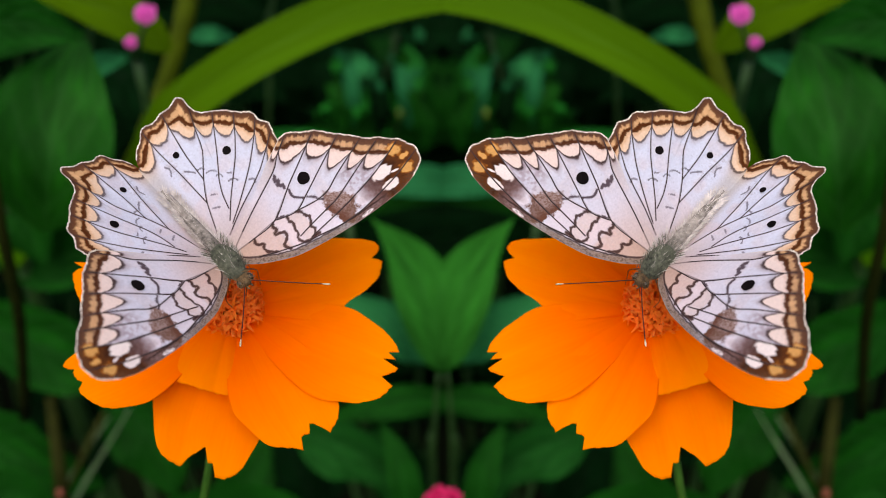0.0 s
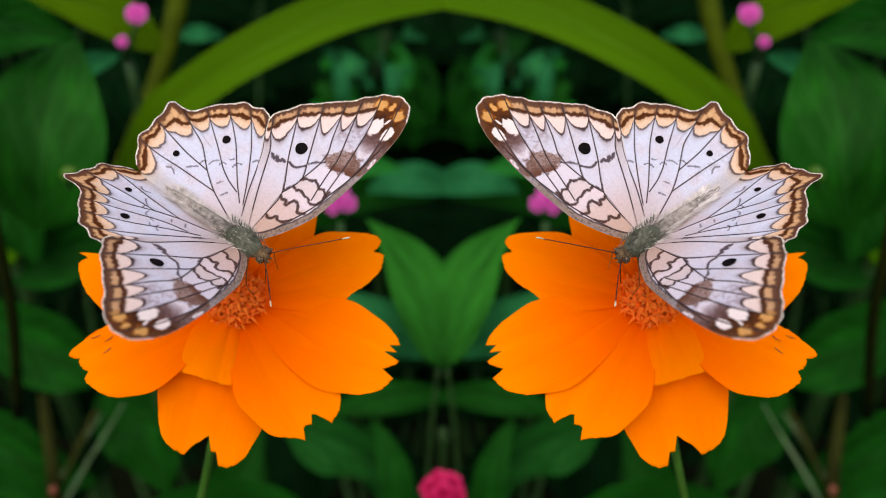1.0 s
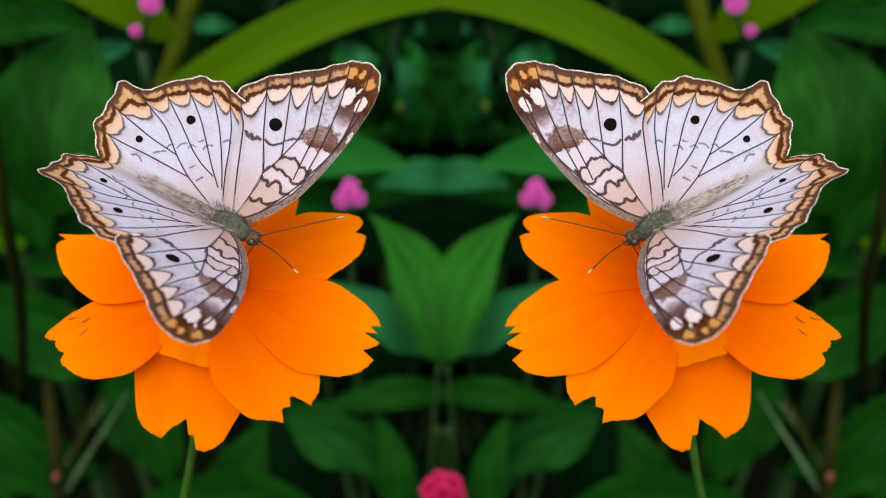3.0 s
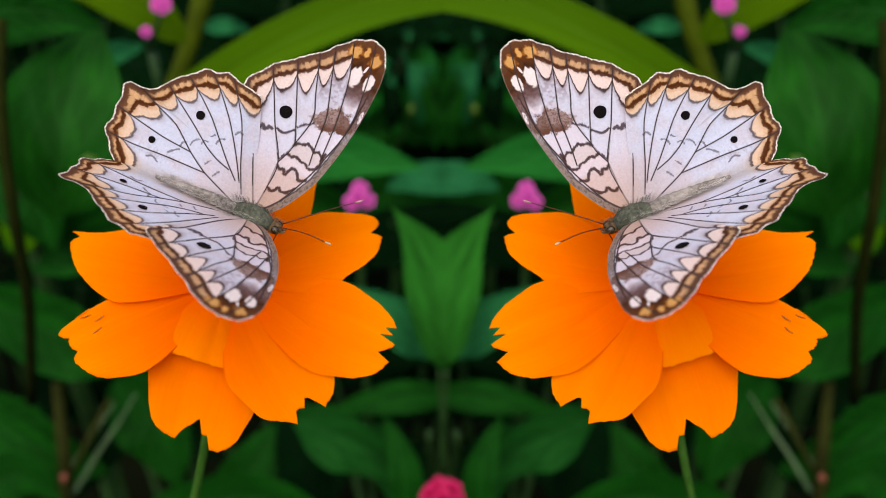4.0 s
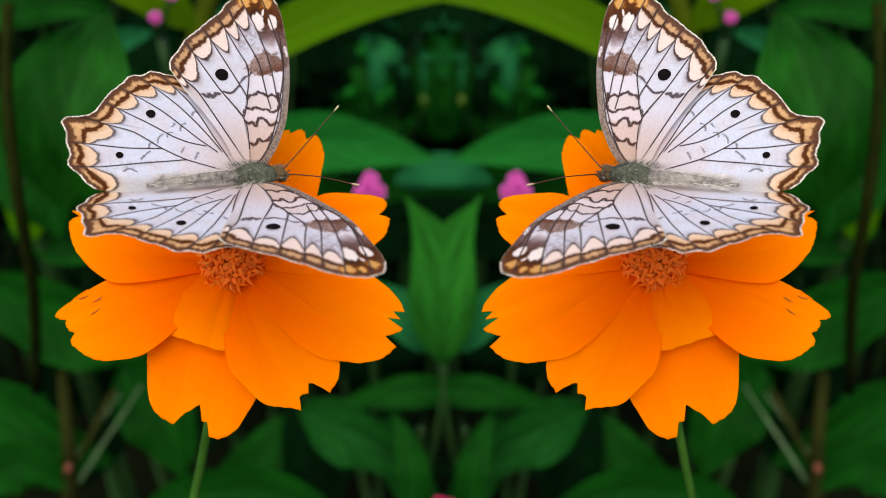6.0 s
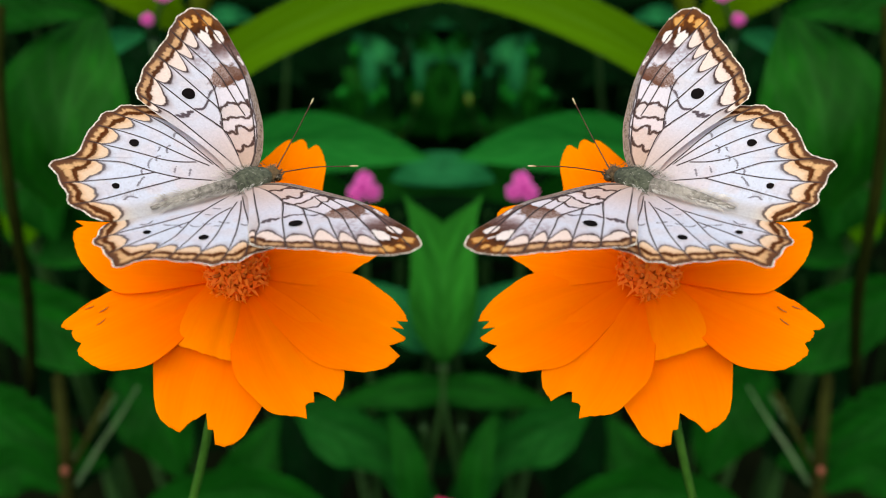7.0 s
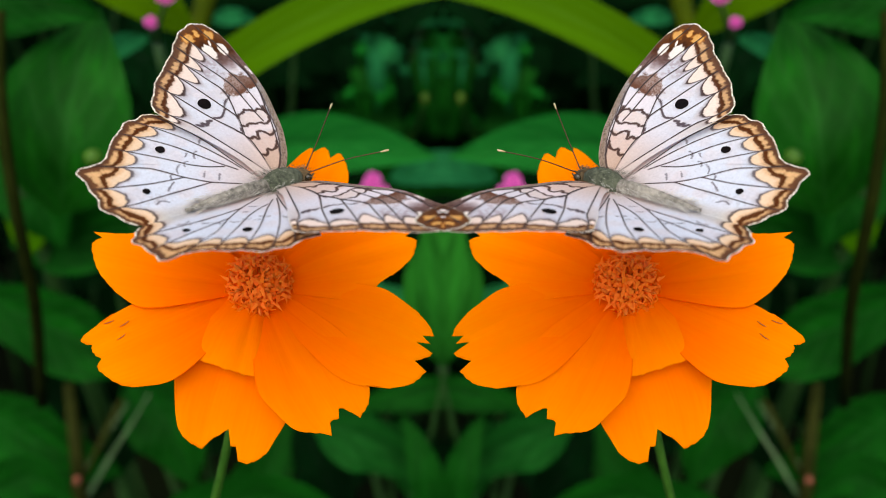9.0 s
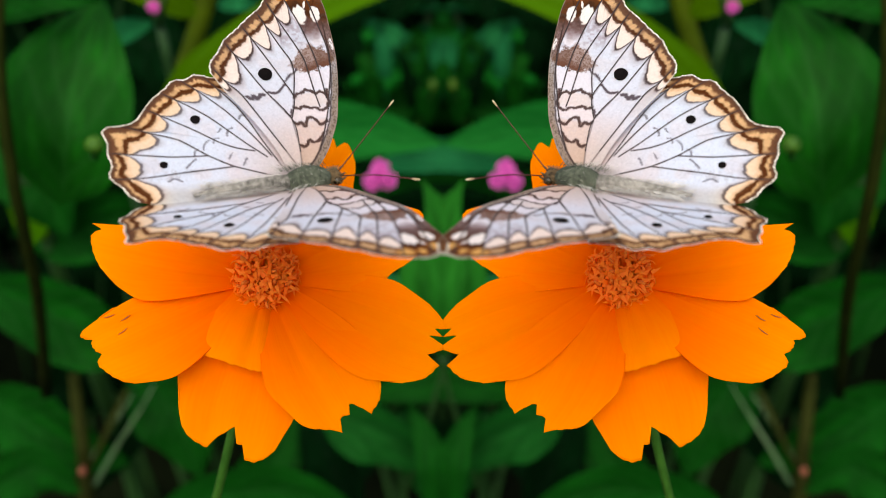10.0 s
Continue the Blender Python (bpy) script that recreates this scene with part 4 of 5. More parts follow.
def bank():
    # strap-leaved plant: long arching blade, olive stem, broad upper leaf
    p = plant("strap_leaf_plant", -560, 100, 0.29, "plant with long arching olive-green strap leaf")
    main_stem(p, -590, 60, 0.31, 0.002, DARKSTEM)
    stalk(p, [(-446, 480, 0.33), (-460, 400, 0.33), (-486, 310, 0.33), (-530, 200, 0.325), (-590, 60, 0.31)], (40, 24), OLIVE, "thick olive stem")
    leaf(p, [(-560, 120, 0.275), (-500, 215, 0.27), (-430, 278, 0.265), (-314, 352, 0.26), (-150, 424, 0.262), (0, 444, 0.268), (150, 446, 0.28)], 80, LEAF_OLIVE, "strap", 0.18, 0, 0.01, "long arching olive-green blade")
    leaf(p, [(-480, 350, 0.3), (-560, 408, 0.295), (-640, 440, 0.295), (-760, 465, 0.3)], 90, LEAF_SHADE, "ovate", 0.2, 10, 0.03, "olive-green leaf")
    PLANTS.append(p)
    # pink flowering plant
    p = plant("pink_flower_plant", -530, 380, 0.3, "plant with small clusters of pink flowers")
    main_stem(p, -540, 330, 0.3, 0.002, DARKSTEM)
    pink_head(p, -526, 416, 0.284, 17, PINK, 1)
    pink_head(p, -552, 366, 0.29, 10, PINK, 2)
    stalk(p, [(-525, 400, 0.285), (-535, 370, 0.29), (-540, 330, 0.3)], (8, 8), DARKSTEM)
    stalk(p, [(-552, 352, 0.292), (-546, 340, 0.295), (-540, 330, 0.3)], (7, 7), DARKSTEM)
    leaf(p, [(-636, 312, 0.335), (-600, 330, 0.33), (-556, 340, 0.33)], 40, LEAF_HAZE, "ovate", 0.2, 20)
    PLANTS.append(p)
    p = plant("pink_flower_plant", -171, 70, 0.3, "plant with one three-lobed pink flower head")
    main_stem(p, -165, 40, 0.3, 0.0016, DARKSTEM)
    pink_head(p, -166, 82, 0.3, 26, PINK, 3, 3, 0.9)
    PLANTS.append(p)
    # broad dark leaves at the outer side
    p = plant("broad_leaf_shrub", -800, 60, 0.32, "shrub with large dark green oval leaves", "shrub")
    main_stem(p, -790, 120, 0.32, 0.004, DARKSTEM)
    leaf(p, [(-706, 30, 0.262), (-698, 140, 0.25), (-680, 260, 0.252), (-640, 386, 0.262)], 226, LEAF_BROAD, "lance", 0.34, 10, 0.025, "large glossy dark green leaf")
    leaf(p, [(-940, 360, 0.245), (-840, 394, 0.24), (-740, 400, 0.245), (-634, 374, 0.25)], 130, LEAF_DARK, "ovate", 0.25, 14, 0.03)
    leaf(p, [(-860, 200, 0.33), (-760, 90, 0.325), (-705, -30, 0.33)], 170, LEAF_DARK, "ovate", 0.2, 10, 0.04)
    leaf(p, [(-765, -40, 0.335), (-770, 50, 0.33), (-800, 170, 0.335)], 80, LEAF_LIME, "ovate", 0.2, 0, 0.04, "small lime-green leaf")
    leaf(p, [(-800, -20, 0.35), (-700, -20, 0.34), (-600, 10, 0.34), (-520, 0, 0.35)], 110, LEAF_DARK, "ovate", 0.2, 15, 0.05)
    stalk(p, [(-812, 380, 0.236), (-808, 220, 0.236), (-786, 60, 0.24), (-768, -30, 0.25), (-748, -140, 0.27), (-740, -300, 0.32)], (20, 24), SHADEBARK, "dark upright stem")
    v, f = ball_data((0, 0, 0), (0.0027, 0.0026, 0.0027), 14, 9)
    part("bud", mesh_of("bud", [q * (1 + 0.12 * math.sin(9 * math.atan2(q.z, q.y))) + at(-648, 131, 0.24) - p.matrix_basis.translation for q in v], f, LIMEBUD), p, "round lime-green bud")
    stalk(p, [(-648, 131, 0.241), (-654, 100, 0.255), (-690, 40, 0.3)], (8, 8), DARKSTEM)
    leaf(p, [(-560, 300, 0.36), (-520, 230, 0.355), (-480, 130, 0.36)], 80, LEAF_DEEPSHADE, "ovate", 0.2, 0, 0.04)
    PLANTS.append(p)
    # bright lance leaves near the middle, with a crimson bud
    p = thing("bright_leaf_shoot", Matrix.Translation(at(0, -216, 0.3)), "young shoot with one bright green pointed leaf", "plant")
    leaf(p, [(8, -222, 0.305), (-2, -190, 0.294), (-20, -110, 0.284), (-62, -20, 0.278), (-128, 56, 0.272)], 112, LEAF_BRIGHT, "spear", 0.2, 14, 0.02, "bright green pointed leaf")
    stalk(p, [(8, -222, 0.305), (14, -300, 0.32), (18, -420, 0.345), (10, -700, 0.4)], (7, 10), DARKSTEM)
    SHOOT.append(p)
    p = plant("lance_leaf_plant", 10, -200, 0.32, "plant with blue-green pointed leaves in shade")
    main_stem(p, 20, -330, 0.34, 0.0018, DARKSTEM)
    leaf(p, [(6, -190, 0.32), (-40, -160, 0.306), (-104, -126, 0.296), (-196, -74, 0.292)], 96, LEAF_TEAL, "ovate", 0.2, -8, 0.02, "blue-green pointed leaf")
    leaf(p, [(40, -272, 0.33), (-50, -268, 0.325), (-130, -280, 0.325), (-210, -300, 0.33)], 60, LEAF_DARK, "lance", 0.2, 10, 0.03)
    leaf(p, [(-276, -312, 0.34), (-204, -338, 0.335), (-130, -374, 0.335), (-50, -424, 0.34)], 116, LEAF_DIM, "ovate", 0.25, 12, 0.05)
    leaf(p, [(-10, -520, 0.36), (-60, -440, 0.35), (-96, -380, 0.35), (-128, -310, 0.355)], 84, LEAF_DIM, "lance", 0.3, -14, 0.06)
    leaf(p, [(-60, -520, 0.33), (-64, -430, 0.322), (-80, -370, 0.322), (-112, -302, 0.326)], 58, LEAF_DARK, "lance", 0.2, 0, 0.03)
    PLANTS.append(p)
    # middle distance: pointed leaf, lens-shaped leaf, upright sprigs
    p = plant("pointed_leaf_plant", -300, 120, 0.36, "plant with mid green pointed leaves behind the flower")
    main_stem(p, -330, 60, 0.36, 0.003, DARKSTEM)
    leaf(p, [(-430, 112, 0.33), (-310, 156, 0.32), (-186, 158, 0.315), (-50, 138, 0.315)], 108, LEAF_FRESH, "lance", 0.2, 15, 0.02, "fresh green pointed leaf")
    leaf(p, [(50, 104, 0.36), (-20, 118, 0.35), (-70, 116, 0.35), (-118, 98, 0.355)], 62, LEAF_HAZE, "ovate", 0.2, 12, 0.02)
    leaf(p, [(-200, 60, 0.37), (-110, 95, 0.36), (10, 88, 0.36)], 60, LEAF_DARK, "ovate", 0.2, 12, 0.03)
    leaf(p, [(50, 40, 0.39), (-40, 65, 0.38), (-140, 50, 0.38)], 60, LEAF_DEEPSHADE, "ovate", 0.2, 12, 0.03)
    leaf(p, [(-480, 100, 0.38), (-380, 60, 0.37), (-260, 70, 0.37), (-150, 40, 0.38)], 120, LEAF_DARK, "ovate", 0.2, 12, 0.03)
    PLANTS.append(p)
    p = plant("leafy_sprig", -110, 250, 0.46, "upright leafy sprigs in shade")
    main_stem(p, -110, 210, 0.46, 0.003, DARKSTEM)
    for h, v, w, m in ((-165, 285, 28, LEAF_HAZE), (-70, 280, 32, LEAF_HAZE), (-215, 290, 36, LEAF_DEEPSHADE), (-14, 275, 50, LEAF_DARK), (-118, 262, 40, LEAF_DEEPSHADE), (-190, 250, 30, LEAF_DARK), (-40, 240, 46, LEAF_DARK)):
        leaf(p, [(h + 8, v - 70, 0.43), (h + 4, v - 10, 0.42), (h - 6, v + 40, 0.42), (h - 30, v + 66, 0.43)], w, m, "lance", 0.3, 20, 0.08)
    leaf(p, [(-210, 212, 0.445), (-150, 240, 0.44), (-70, 238, 0.44), (10, 216, 0.445)], 84, LEAF_MID, "ovate", 0.2, 16, 0.06, "mid green leaf in shade")
    leaf(p, [(-168, 350, 0.425), (-142, 328, 0.42), (-130, 300, 0.42), (-128, 262, 0.425)], 30, LEAF_TEAL, "lance", 0.3, 10, 0.06)
    leaf(p, [(-70, 362, 0.425), (-50, 325, 0.42), (-48, 290, 0.42), (-54, 246, 0.425)], 36, LEAF_FRESH, "lance", 0.3, 10, 0.06)
    leaf(p, [(-190, 200, 0.5), (-130, 300, 0.49), (-90, 400, 0.5)], 110, LEAF_DIM, "ovate", 0.2, 0, 0.05)
    leaf(p, [(-20, 190, 0.5), (-36, 290, 0.49), (-20, 400, 0.5)], 110, LEAF_DIM, "ovate", 0.2, 0, 0.05)
    rng = random.Random(31)
    for k in range(16):
        h, v = rng.uniform(-225, -10), rng.uniform(205, 335)
        dx, dy = rng.uniform(-34, 34), rng.uniform(8, 36)
        leaf(p, [(h, v, 0.425), (h + dx * 0.5, v + dy * 0.7, 0.418), (h + dx, v + dy, 0.425)], rng.uniform(16, 26), (LEAF_DARK, LEAF_MID, LEAF_HAZE, LEAF_DEEPSHADE)[k % 4], "ovate", 0.3, rng.uniform(-30, 30), 0.06)
    bv, bf = ball_data((0, 0, 0), (0.002, 0.0032, 0.0032), 10, 7)
    part("bud", mesh_of("bud", [q + at(-76, 240, 0.405) - p.matrix_basis.translation for q in bv], bf, YELLOWBUD), p, "small yellow-green bud")
    stalk(p, [(-76, 240, 0.408), (-86, 200, 0.43), (-110, 150, 0.46)], (5, 6), DARKSTEM)
    leaf(p, [(-270, 190, 0.45), (-180, 212, 0.44), (-90, 206, 0.44), (-10, 186, 0.45)], 60, LEAF_DARK, "ovate", 0.2, 14, 0.05)
    leaf(p, [(-120, 190, 0.46), (-40, 215, 0.45), (40, 205, 0.45)], 70, LEAF_DARK, "ovate", 0.2, 14, 0.05)
    leaf(p, [(60, 398, 0.43), (0, 398, 0.42), (-70, 378, 0.43)], 76, LEAF_TEAL, "ovate", 0.2, 10, 0.04)
    leaf(p, [(-448, 376, 0.42), (-410, 380, 0.41), (-366, 374, 0.42)], 30, LEAF_HAZE, "ovate", 0.2, 10, 0.03)
    stalk(p, [(-72, 330, 0.45), (-74, 290, 0.45), (-80, 230, 0.45), (-110, 150, 0.46)], (10, 12), LEAF_LIME)
    PLANTS.append(p)
    # twigs and low leaves
    p = plant("twiggy_shrub", -690, -380, 0.35, "low shrub with bare forked brown twigs", "shrub")
    main_stem(p, -680, -470, 0.35, 0.003, BARK)
    stalk(p, [(-694, -262, 0.35), (-686, -330, 0.35), (-678, -400, 0.35), (-672, -500, 0.355)], (20, 26), BARK, "brown twig")
    # two thin rods paint the light edges of one folded green blade
    stalk(p, [(-590, -296, 0.36), (-622, -344, 0.36), (-658, -400, 0.36), (-686, -458, 0.36)], (2, 6), PALE_EDGE, "pale edge of a folded green blade")
    stalk(p, [(-552, -278, 0.36), (-584, -333, 0.36), (-620, -390, 0.36), (-658, -458, 0.36)], (2, 8), PALE_EDGE, "pale edge of a folded green blade")
    leaf(p, [(-660, -470, 0.38), (-610, -395, 0.376), (-580, -340, 0.376), (-540, -262, 0.38)], 56, LEAF_DEEPSHADE, "lance", 0.2, 0, 0.02)
    stalk(p, [(-600, -290, 0.345), (-625, -340, 0.345), (-662, -420, 0.35)], (10, 10), BARK)
    v, f = ball_data((0, 0, 0), (0.0016, 0.0022, 0.0022), 12, 8)
    part("bud", mesh_of("bud", [q + at(-678, -432, 0.335) - p.matrix_basis.translation for q in v], f, NODE), p, "reddish leaf bud")
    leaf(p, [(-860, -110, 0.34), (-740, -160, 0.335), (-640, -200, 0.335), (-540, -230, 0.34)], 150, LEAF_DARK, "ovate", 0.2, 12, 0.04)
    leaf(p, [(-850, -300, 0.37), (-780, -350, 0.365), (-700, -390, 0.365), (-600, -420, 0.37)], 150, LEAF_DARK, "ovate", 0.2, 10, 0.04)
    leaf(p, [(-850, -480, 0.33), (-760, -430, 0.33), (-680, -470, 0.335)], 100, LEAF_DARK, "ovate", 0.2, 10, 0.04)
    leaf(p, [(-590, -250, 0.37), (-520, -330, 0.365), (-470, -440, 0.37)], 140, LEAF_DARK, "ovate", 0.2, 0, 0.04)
    PLANTS.append(p)
    p = plant("low_leaf_plant", -330, -520, 0.36, "low plant with broad green leaves")
    main_stem(p, -330, -520, 0.34, 0.003, DARKSTEM)
    leaf(p, [(-540, -500, 0.32), (-420, -466, 0.315), (-300, -462, 0.315), (-150, -520, 0.32)], 110, LEAF_DARK, "ovate", 0.2, 14, 0.03)
    leaf(p, [(-420, -520, 0.37), (-350, -420, 0.365), (-300, -320, 0.37)], 100, LEAF_DARK, "ovate", 0.2, 0, 0.04)
    leaf(p, [(-200, -520, 0.37), (-250, -400, 0.36), (-300, -290, 0.365)], 90, LEAF_DEEPSHADE, "lance", 0.2, 0, 0.04)
    PLANTS.append(p)
    # undergrowth behind, its shade put into the leaf colour: many leafy stems, too dense to count
    rng = random.Random(21)
    leaves, uvs, stems = [], [], []
    for i in range(150):
        y = rng.uniform(0.42, 1.7)
        x = rng.uniform(-0.75 - 0.5 * y, 0.03)
        top = rng.uniform(0.3, 0.62) if y < 0.8 else rng.uniform(0.3, 0.75)
        line = [Vector((x, y, 0)), Vector((x + rng.uniform(-0.04, 0.04), y + rng.uniform(-0.03, 0.03), top * 0.5)), Vector((x + rng.uniform(-0.08, 0.08), y + rng.uniform(-0.06, 0.02), top))]
        stems.append(tube_data([tuple(q) for q in line], [0.003, 0.002, 0.001], 8, 5))
        for q in spline([tuple(k) for k in line], 9)[2:]:
            for _ in range(2):
                a, L = rng.uniform(0, 6.28), rng.uniform(0.05, 0.1)
                way = Vector((math.cos(a), math.sin(a) * 0.6 - 0.25, rng.uniform(-0.1, 0.5))).normalized()
                c = Vector(q)
                lv, lf, lu = leaf_data([c, c + way * L * 0.5 + Vector((0, 0, 0.01)), c + way * L - Vector((0, 0, 0.012))], L * rng.uniform(0.4, 0.6), rng.choice(("ovate", "lance")), 0.3,
                                       rng.uniform(-35, 35), 0.04, 1000 + len(leaves), 9, 4)
                leaves.append((lv, lf))
                uvs += lu
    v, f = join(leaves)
    u = new("undergrowth", mesh_of("undergrowth", v, f, LEAF_DEEPSHADE, uvs))
    v, f = join(stems)
    tagged(part("stems", mesh_of("stems", v, f, DARKSTEM), u), kind="stuff")
    PLANTS.append(tagged(u, "dense green undergrowth, near-black with shade put into its colour", "undergrowth", kind="stuff"))


def pink_head(parent, h, v, d, size, material, seed, count=6, spin=0.0):
    """A small cluster of rounded florets, each of five petals."""
    rng = random.Random(seed)
    base = parent.matrix_basis.translation
    c = at(h, v, d)
    r = size * GRID * d * DEEP
    rot = START.to_3x3()
    for k in range(count + 1):
        a = 2 * math.pi * k / count + 0.7 + spin + rng.uniform(-0.3, 0.3)
        o = Vector((0, 0, 0.5 * r)) if k == count else Vector((math.cos(a) * 0.62 * r, math.sin(a) * 0.55 * r, rng.uniform(-0.1, 0.2) * r))
        verts, faces, uvs = [], [], []
        for j in range(5):
            w = 2 * math.pi * j / 5 + rng.uniform(0, 1)
            n = len(verts)
            for i in range(5):
                for q in range(5):
                    uu, vv = i / 4, q / 2 - 1
                    wide = 0.4 * r * math.sin(math.pi * min(1, 0.15 + uu * 0.8)) + 0.02 * r
                    x, y, z = uu * 0.62 * r, vv * wide, 0.12 * r * math.sin(uu * 2.6) - 0.1 * r * vv * vv
                    verts.append(rot @ (o + Vector((x * math.cos(w) - y * math.sin(w), x * math.sin(w) + y * math.cos(w), z))) + c - base)
                    uvs.append((uu * 0.98 + k, vv * 0.5))
            faces += [(n + i * 5 + q, n + (i + 1) * 5 + q, n + (i + 1) * 5 + q + 1, n + i * 5 + q + 1) for i in range(4) for q in range(4)]
        part("floret", mesh_of("floret", verts, faces, material, uvs), parent)
    bv, bf = ball_data((0, 0, 0), (0.6 * r, 0.55 * r, 0.5 * r), 10, 7)
    part("flower_base", mesh_of("flower_base", [p + c - base + rot @ Vector((0, 0, -0.25 * r)) for p in bv], bf, material), parent)


bank()
BUD = plant("crimson_flower", 0, -440, 0.3, "small crimson flower bud among dark leaves", "flower")
main_stem(BUD, 0, -470, 0.3, 0.0012, DARKSTEM)
pink_head(BUD, 0, -438, 0.285, 35, CRIMSON, 6)
# stem of the cosmos, down to the soil
tube("stem", [(-0.0017, 0.0003, -0.003), (-0.0058, -0.0104, -0.0163), (-0.0117, -0.0262, -0.0345), (-0.0206, -0.05, -0.062), (-0.032, -0.092, -0.114), (-0.044, -0.15, -0.19), (-0.055, -0.22, -0.27), (-0.064, -0.34, -0.36)],
     [0.0012, 0.0009, 0.00085, 0.001, 0.0012, 0.0014], COSMOSTEM, FLOWER, "thin green stem", 44, 10)

for o in (FLY, FLOWER, *PLANTS, *SHOOT):
    twin(o)


# ---------------------------------------------------------------- what moves
# lean of the banks: seconds, turn and roll about the first camera in degrees
LEAN = [(0, 0.00, 0.00), (0.5, 0.21, 0.13), (1, 0.63, 0.23), (1.5, 1.41, 0.09), (2, 0.99, 0.08), (2.5, 0.88, -0.10),
        (2.7, 0.48, -0.64), (3.8, -0.11, -1.57), (4, -0.46, -1.56), (4.5, -0.16, -2.25), (5, -1.50, -2.26), (5.5, -1.47, -2.35),
        (5.7, -1.13, -2.45), (6.8, -0.97, -1.83), (7, -0.80, -1.76), (7.5, -0.75, -1.28), (8, -1.03, -0.88), (8.5, -1.12, -0.44),
        (9, -1.44, -0.66), (9.5, -1.55, -0.62), (10, -1.93, -0.60)]
# swing of the bright shoots about their feet: seconds and degrees
SWING = [(0, 0), (0.5, -0.8), (1, -2.3), (1.5, -7.8), (2, -5.7), (2.5, -6), (2.7, -4), (3.8, 5), (4, 7), (4.5, 6), (5, 12), (5.5, 13), (5.7, 12), (6.8, 11), (7.5, 11), (8, 12.5), (8.5, 13), (9, 15), (10, 17)]
# wings: seconds, lift of the left and right hindwings, then of the forewings, in degrees
LIFT = [(0, 17.9, 35.9, 17.8, 41.1), (0.5, 18.7, 36.8, 18.0, 40.7), (1, 14.0, 34.0, 13.4, 38.0), (1.5, 13.9, 29.1, 15.8, 32.8), (2, 16.2, 22.6, 17.6, 25.9),
        (2.5, 33.2, 24.3, 36.4, 27.8), (2.7, 34.5, 18.9, 34.2, 21.5), (3.8, 73.3, 15.1, 72.3, 17.0), (4, 60.0, 8.6, 54.8, 11.9), (4.5, 31.1, 5.0, 31.8, 7.9),
        (5, 31.6, 16.5, 34.8, 19.5), (5.5, 19.0, 18.6, 21.6, 21.4), (5.7, 9.7, 25.7, 12.8, 28.9), (6.8, 12.2, 25.2, 20.3, 29.9), (7, 6.5, 21.5, 12.2, 25.7),
        (7.5, 10.9, 22.2, 15.5, 26.8), (8, 11.9, 17.3, 14.8, 21.6), (8.4, 14.1, 28.1, 14.3, 31.3), (8.5, 24.8, 14.3, 28.0, 18.6), (9, 14.6, 14.5, 19.3, 18.2),
        (9.5, 14.1, 16.5, 21.4, 20.4), (9.7, 23.3, 24.6, 30.3, 27.9), (10, 13.3, 28.4, 17.7, 32.1)]
# forewings: seconds, forward sweep of the left and right ones in degrees
SWEEP = [(0, -0.5, -3.0), (0.5, -2.3, -3.6), (1, -4.3, -3.2), (1.5, -3.0, -4.6), (2, -2.4, -4.6),
        (2.5, -0.9, -4.8), (2.7, -2.5, -4.9), (3.8, -1.5, -3.3), (4, -2.4, -4.9), (4.5, -1.6, -4.3),
        (5, -2.4, -4.6), (5.5, -2.3, -4.0), (5.7, -1.8, -3.6), (6.8, -4.4, -3.5), (7, -4.3, -3.8),
        (7.5, -7.2, -5.1), (8, -6.8, -5.0), (8.4, -6.1, -8.4), (8.5, -5.4, -6.1), (9, -7.5, -6.0),
        (9.5, -8.0, -6.5), (9.7, -6.3, -5.0), (10, -4.1, -4.7)]


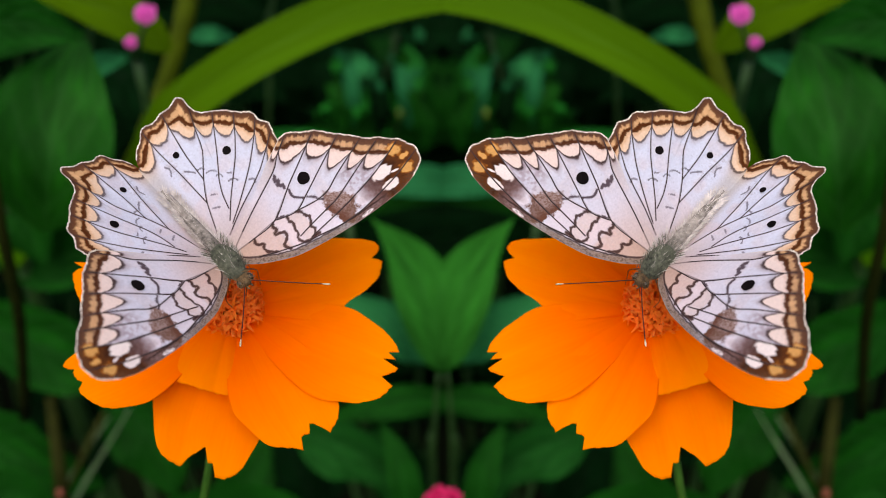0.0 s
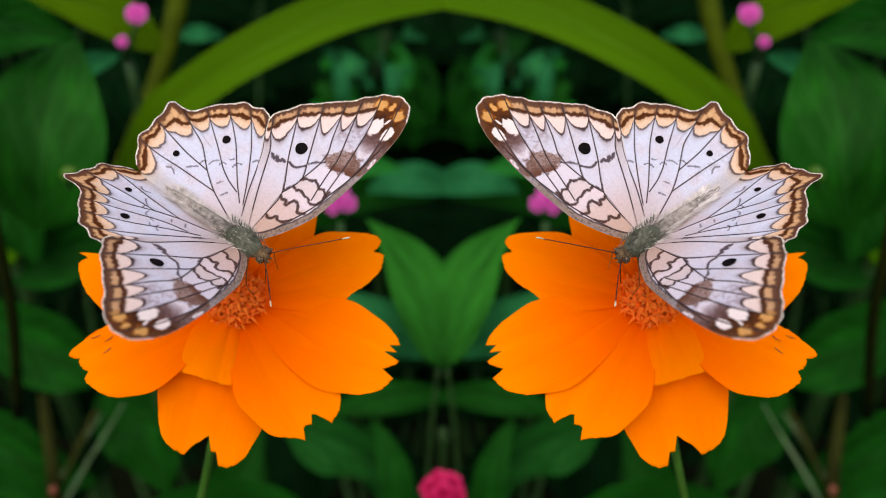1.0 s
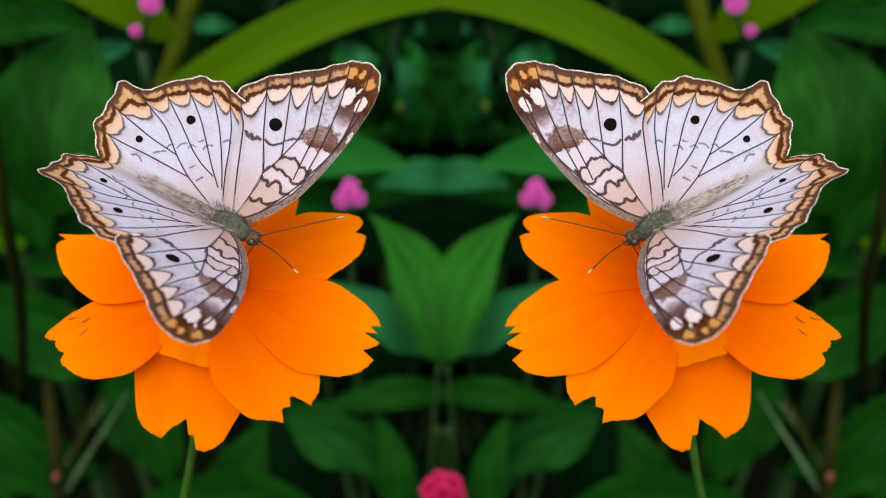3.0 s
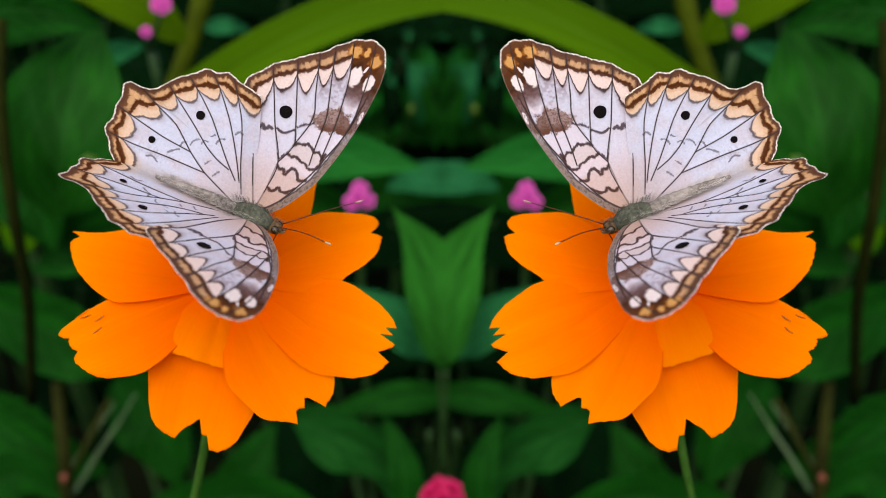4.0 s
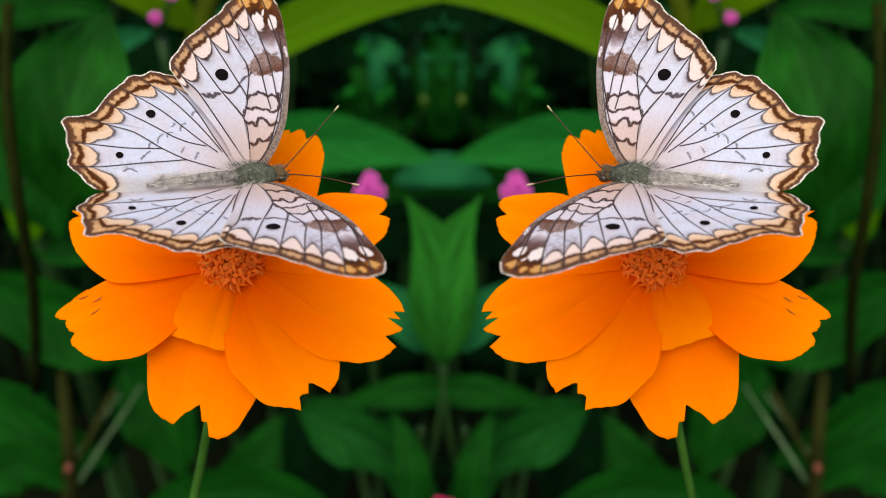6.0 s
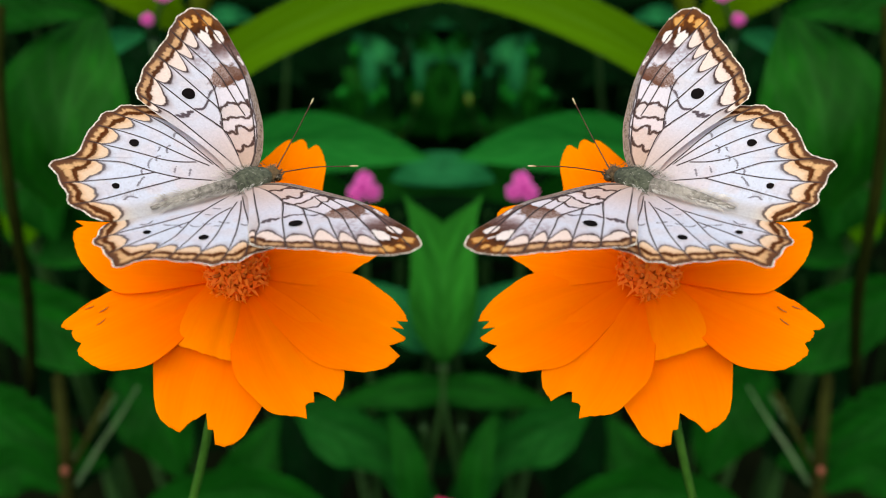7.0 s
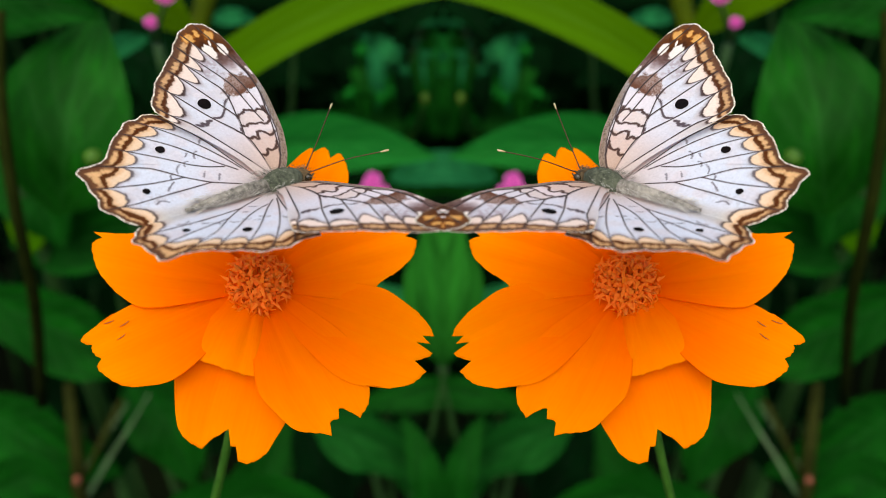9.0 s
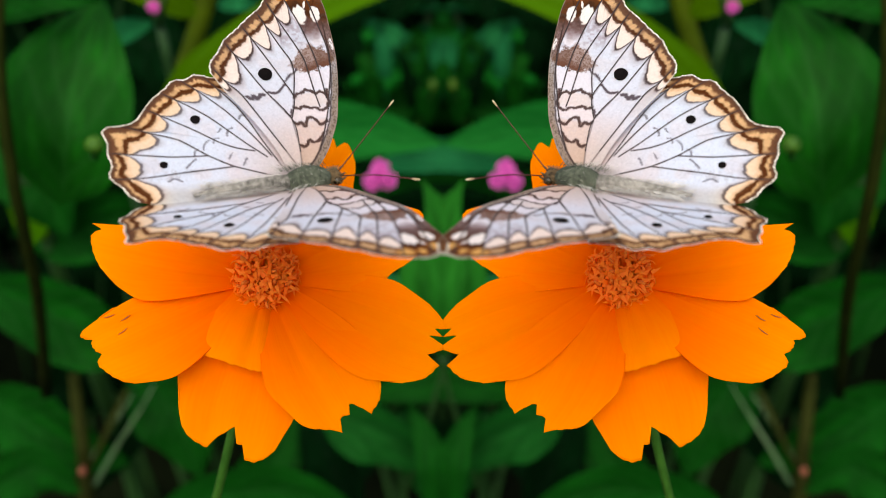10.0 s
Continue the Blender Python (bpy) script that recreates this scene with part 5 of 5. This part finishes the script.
def motions():
    drive(FLY, [
        (0, pose(-0.0353, -0.0068, 0.5019, 30.9, 35.0, -32.5)), (0.5, pose(-0.0342, -0.0090, 0.5027, 30.5, 34.1, -31.2)),
        (1, pose(-0.0326, -0.0110, 0.5067, 26.8, 22.7, -28.6)), (1.5, pose(-0.0351, -0.0125, 0.5083, 24.3, 20.0, -16.6)),
        (2, pose(-0.0345, -0.0123, 0.5075, 20.9, 23.3, -14.9)), (2.5, pose(-0.0373, -0.0074, 0.5046, 22.1, 28.5, -11.9)),
        (2.7, pose(-0.0348, -0.0107, 0.5084, 15.7, 26.8, -11.6)), (3.8, pose(-0.0347, -0.0069, 0.5076, 11.4, 31.4, -5.0)),
        (4, pose(-0.0315, -0.0068, 0.5087, 5.0, 23.0, -5.8)), (4.5, pose(-0.0329, -0.0092, 0.5135, 9.7, 14.4, -2.4)),
        (5, pose(-0.0293, -0.0048, 0.5095, 16.4, 17.0, -0.9)), (5.5, pose(-0.0277, -0.0053, 0.5116, 21.6, 11.1, 6.7)),
        (5.7, pose(-0.0295, -0.0031, 0.5118, 33.2, 7.4, 15.5)), (6.8, pose(-0.0311, -0.0008, 0.5106, 25.6, 1.9, 37.0)),
        (7, pose(-0.0310, -0.0022, 0.5108, 26.2, -1.4, 37.7)), (7.5, pose(-0.0301, -0.0010, 0.5099, 23.6, 9.3, 45.0)),
        (8, pose(-0.0282, 0.0000, 0.5103, 17.4, 1.2, 44.7)), (8.4, pose(-0.0262, 0.0001, 0.5103, 17.7, 11.0, 45.5)),
        (8.5, pose(-0.0265, 0.0000, 0.5108, 6.8, 3.4, 43.2)), (9, pose(-0.0254, -0.0007, 0.5095, 13.1, 0.1, 42.9)),
        (9.5, pose(-0.0243, -0.0003, 0.5077, 15.5, 1.8, 45.2)), (9.7, pose(-0.0227, -0.0016, 0.5077, 25.3, -2.4, 31.9)),
        (10, pose(-0.0206, -0.0017, 0.5081, 26.2, 1.1, 22.7))])
    for side, k in ((1, 1), (-1, 2)):
        drive(WINGS["forewing", side], [(u[0], hinge(side, u[k + 2], v[k])) for u, v in zip(LIFT, SWEEP)])
        drive(WINGS["hindwing", side], [(u[0], Matrix.Translation((0, 0, -0.35 * MM)) @ hinge(side, u[k])) for u in LIFT])
    drive(FLOWER, [
        (0, pose(-0.0359, 0.0032, 0.4870, 46.1, -0.1, 2.3)), (0.5, pose(-0.0352, 0.0022, 0.4873, 47.2, -0.2, 1.5)),
        (1, pose(-0.0358, 0.0018, 0.4885, 47.2, 0.8, 2.6)), (1.5, pose(-0.0396, 0.0003, 0.4895, 46.5, 0.5, 2.5)),
        (2, pose(-0.0389, 0.0017, 0.4889, 46.6, 0.2, 2.1)), (2.5, pose(-0.0401, 0.0017, 0.4892, 46.0, -0.5, 1.6)),
        (2.7, pose(-0.0389, 0.0011, 0.4915, 46.3, 0.1, 1.8)), (3.8, pose(-0.0390, 0.0020, 0.4923, 45.9, -0.0, 0.9)),
        (4, pose(-0.0361, 0.0024, 0.4921, 46.6, 0.6, 1.2)), (4.5, pose(-0.0383, 0.0008, 0.4949, 45.6, 0.9, 1.7)),
        (5, pose(-0.0337, 0.0030, 0.4924, 46.1, 0.4, 0.1)), (5.5, pose(-0.0333, 0.0045, 0.4928, 48.2, 1.4, 1.9)),
        (5.7, pose(-0.0344, 0.0038, 0.4941, 44.9, 0.5, 0.3)), (6.8, pose(-0.0342, 0.0053, 0.4912, 46.6, 1.5, 1.8)),
        (7, pose(-0.0341, 0.0051, 0.4911, 46.1, 1.6, 2.2)), (7.5, pose(-0.0329, 0.0039, 0.4914, 47.1, 1.7, 2.3)),
        (8, pose(-0.0312, 0.0059, 0.4899, 48.5, 2.1, 2.6)), (8.5, pose(-0.0305, 0.0058, 0.4896, 47.6, 2.2, 3.1)),
        (9, pose(-0.0296, 0.0065, 0.4881, 47.1, 1.6, 2.1)), (9.5, pose(-0.0284, 0.0066, 0.4868, 46.6, 2.3, 2.9)),
        (10, pose(-0.0276, 0.0073, 0.4873, 46.0, 2.0, 3.3))])
    # the crimson bud nods below the flowers: seconds, fall in mm
    base = BUD.matrix_basis.copy()
    walk(BUD, [(t, Matrix.Translation((0, 0, -fall * MM)) @ base) for t, fall in
               ((0, 5.5), (1, 0.5), (2.5, -0.6), (2.7, 0.8), (3.8, 3.2), (4.5, 5), (5, 12.5), (5.5, 14), (5.7, 14.5), (6.8, 16), (7.5, 17), (8.5, 19), (10, 24))])
    turn = START.to_3x3().to_4x4()
    for p in SHOOT:
        base = p.matrix_basis.copy()
        drive(p, [(t, base @ turn @ pose(0, 0, 0, 0, 0, -a) @ turn.inverted()) for t, a in SWING])
    eye = START.inverted()
    for p in PLANTS:
        base = p.matrix_basis.copy()
        drive(p, [(t, START @ pose(0, 0, 0, 0, 0, roll) @ pose(0, 0, 0, 0, turn, 0) @ eye @ base) for t, turn, roll in LEAN])


motions()
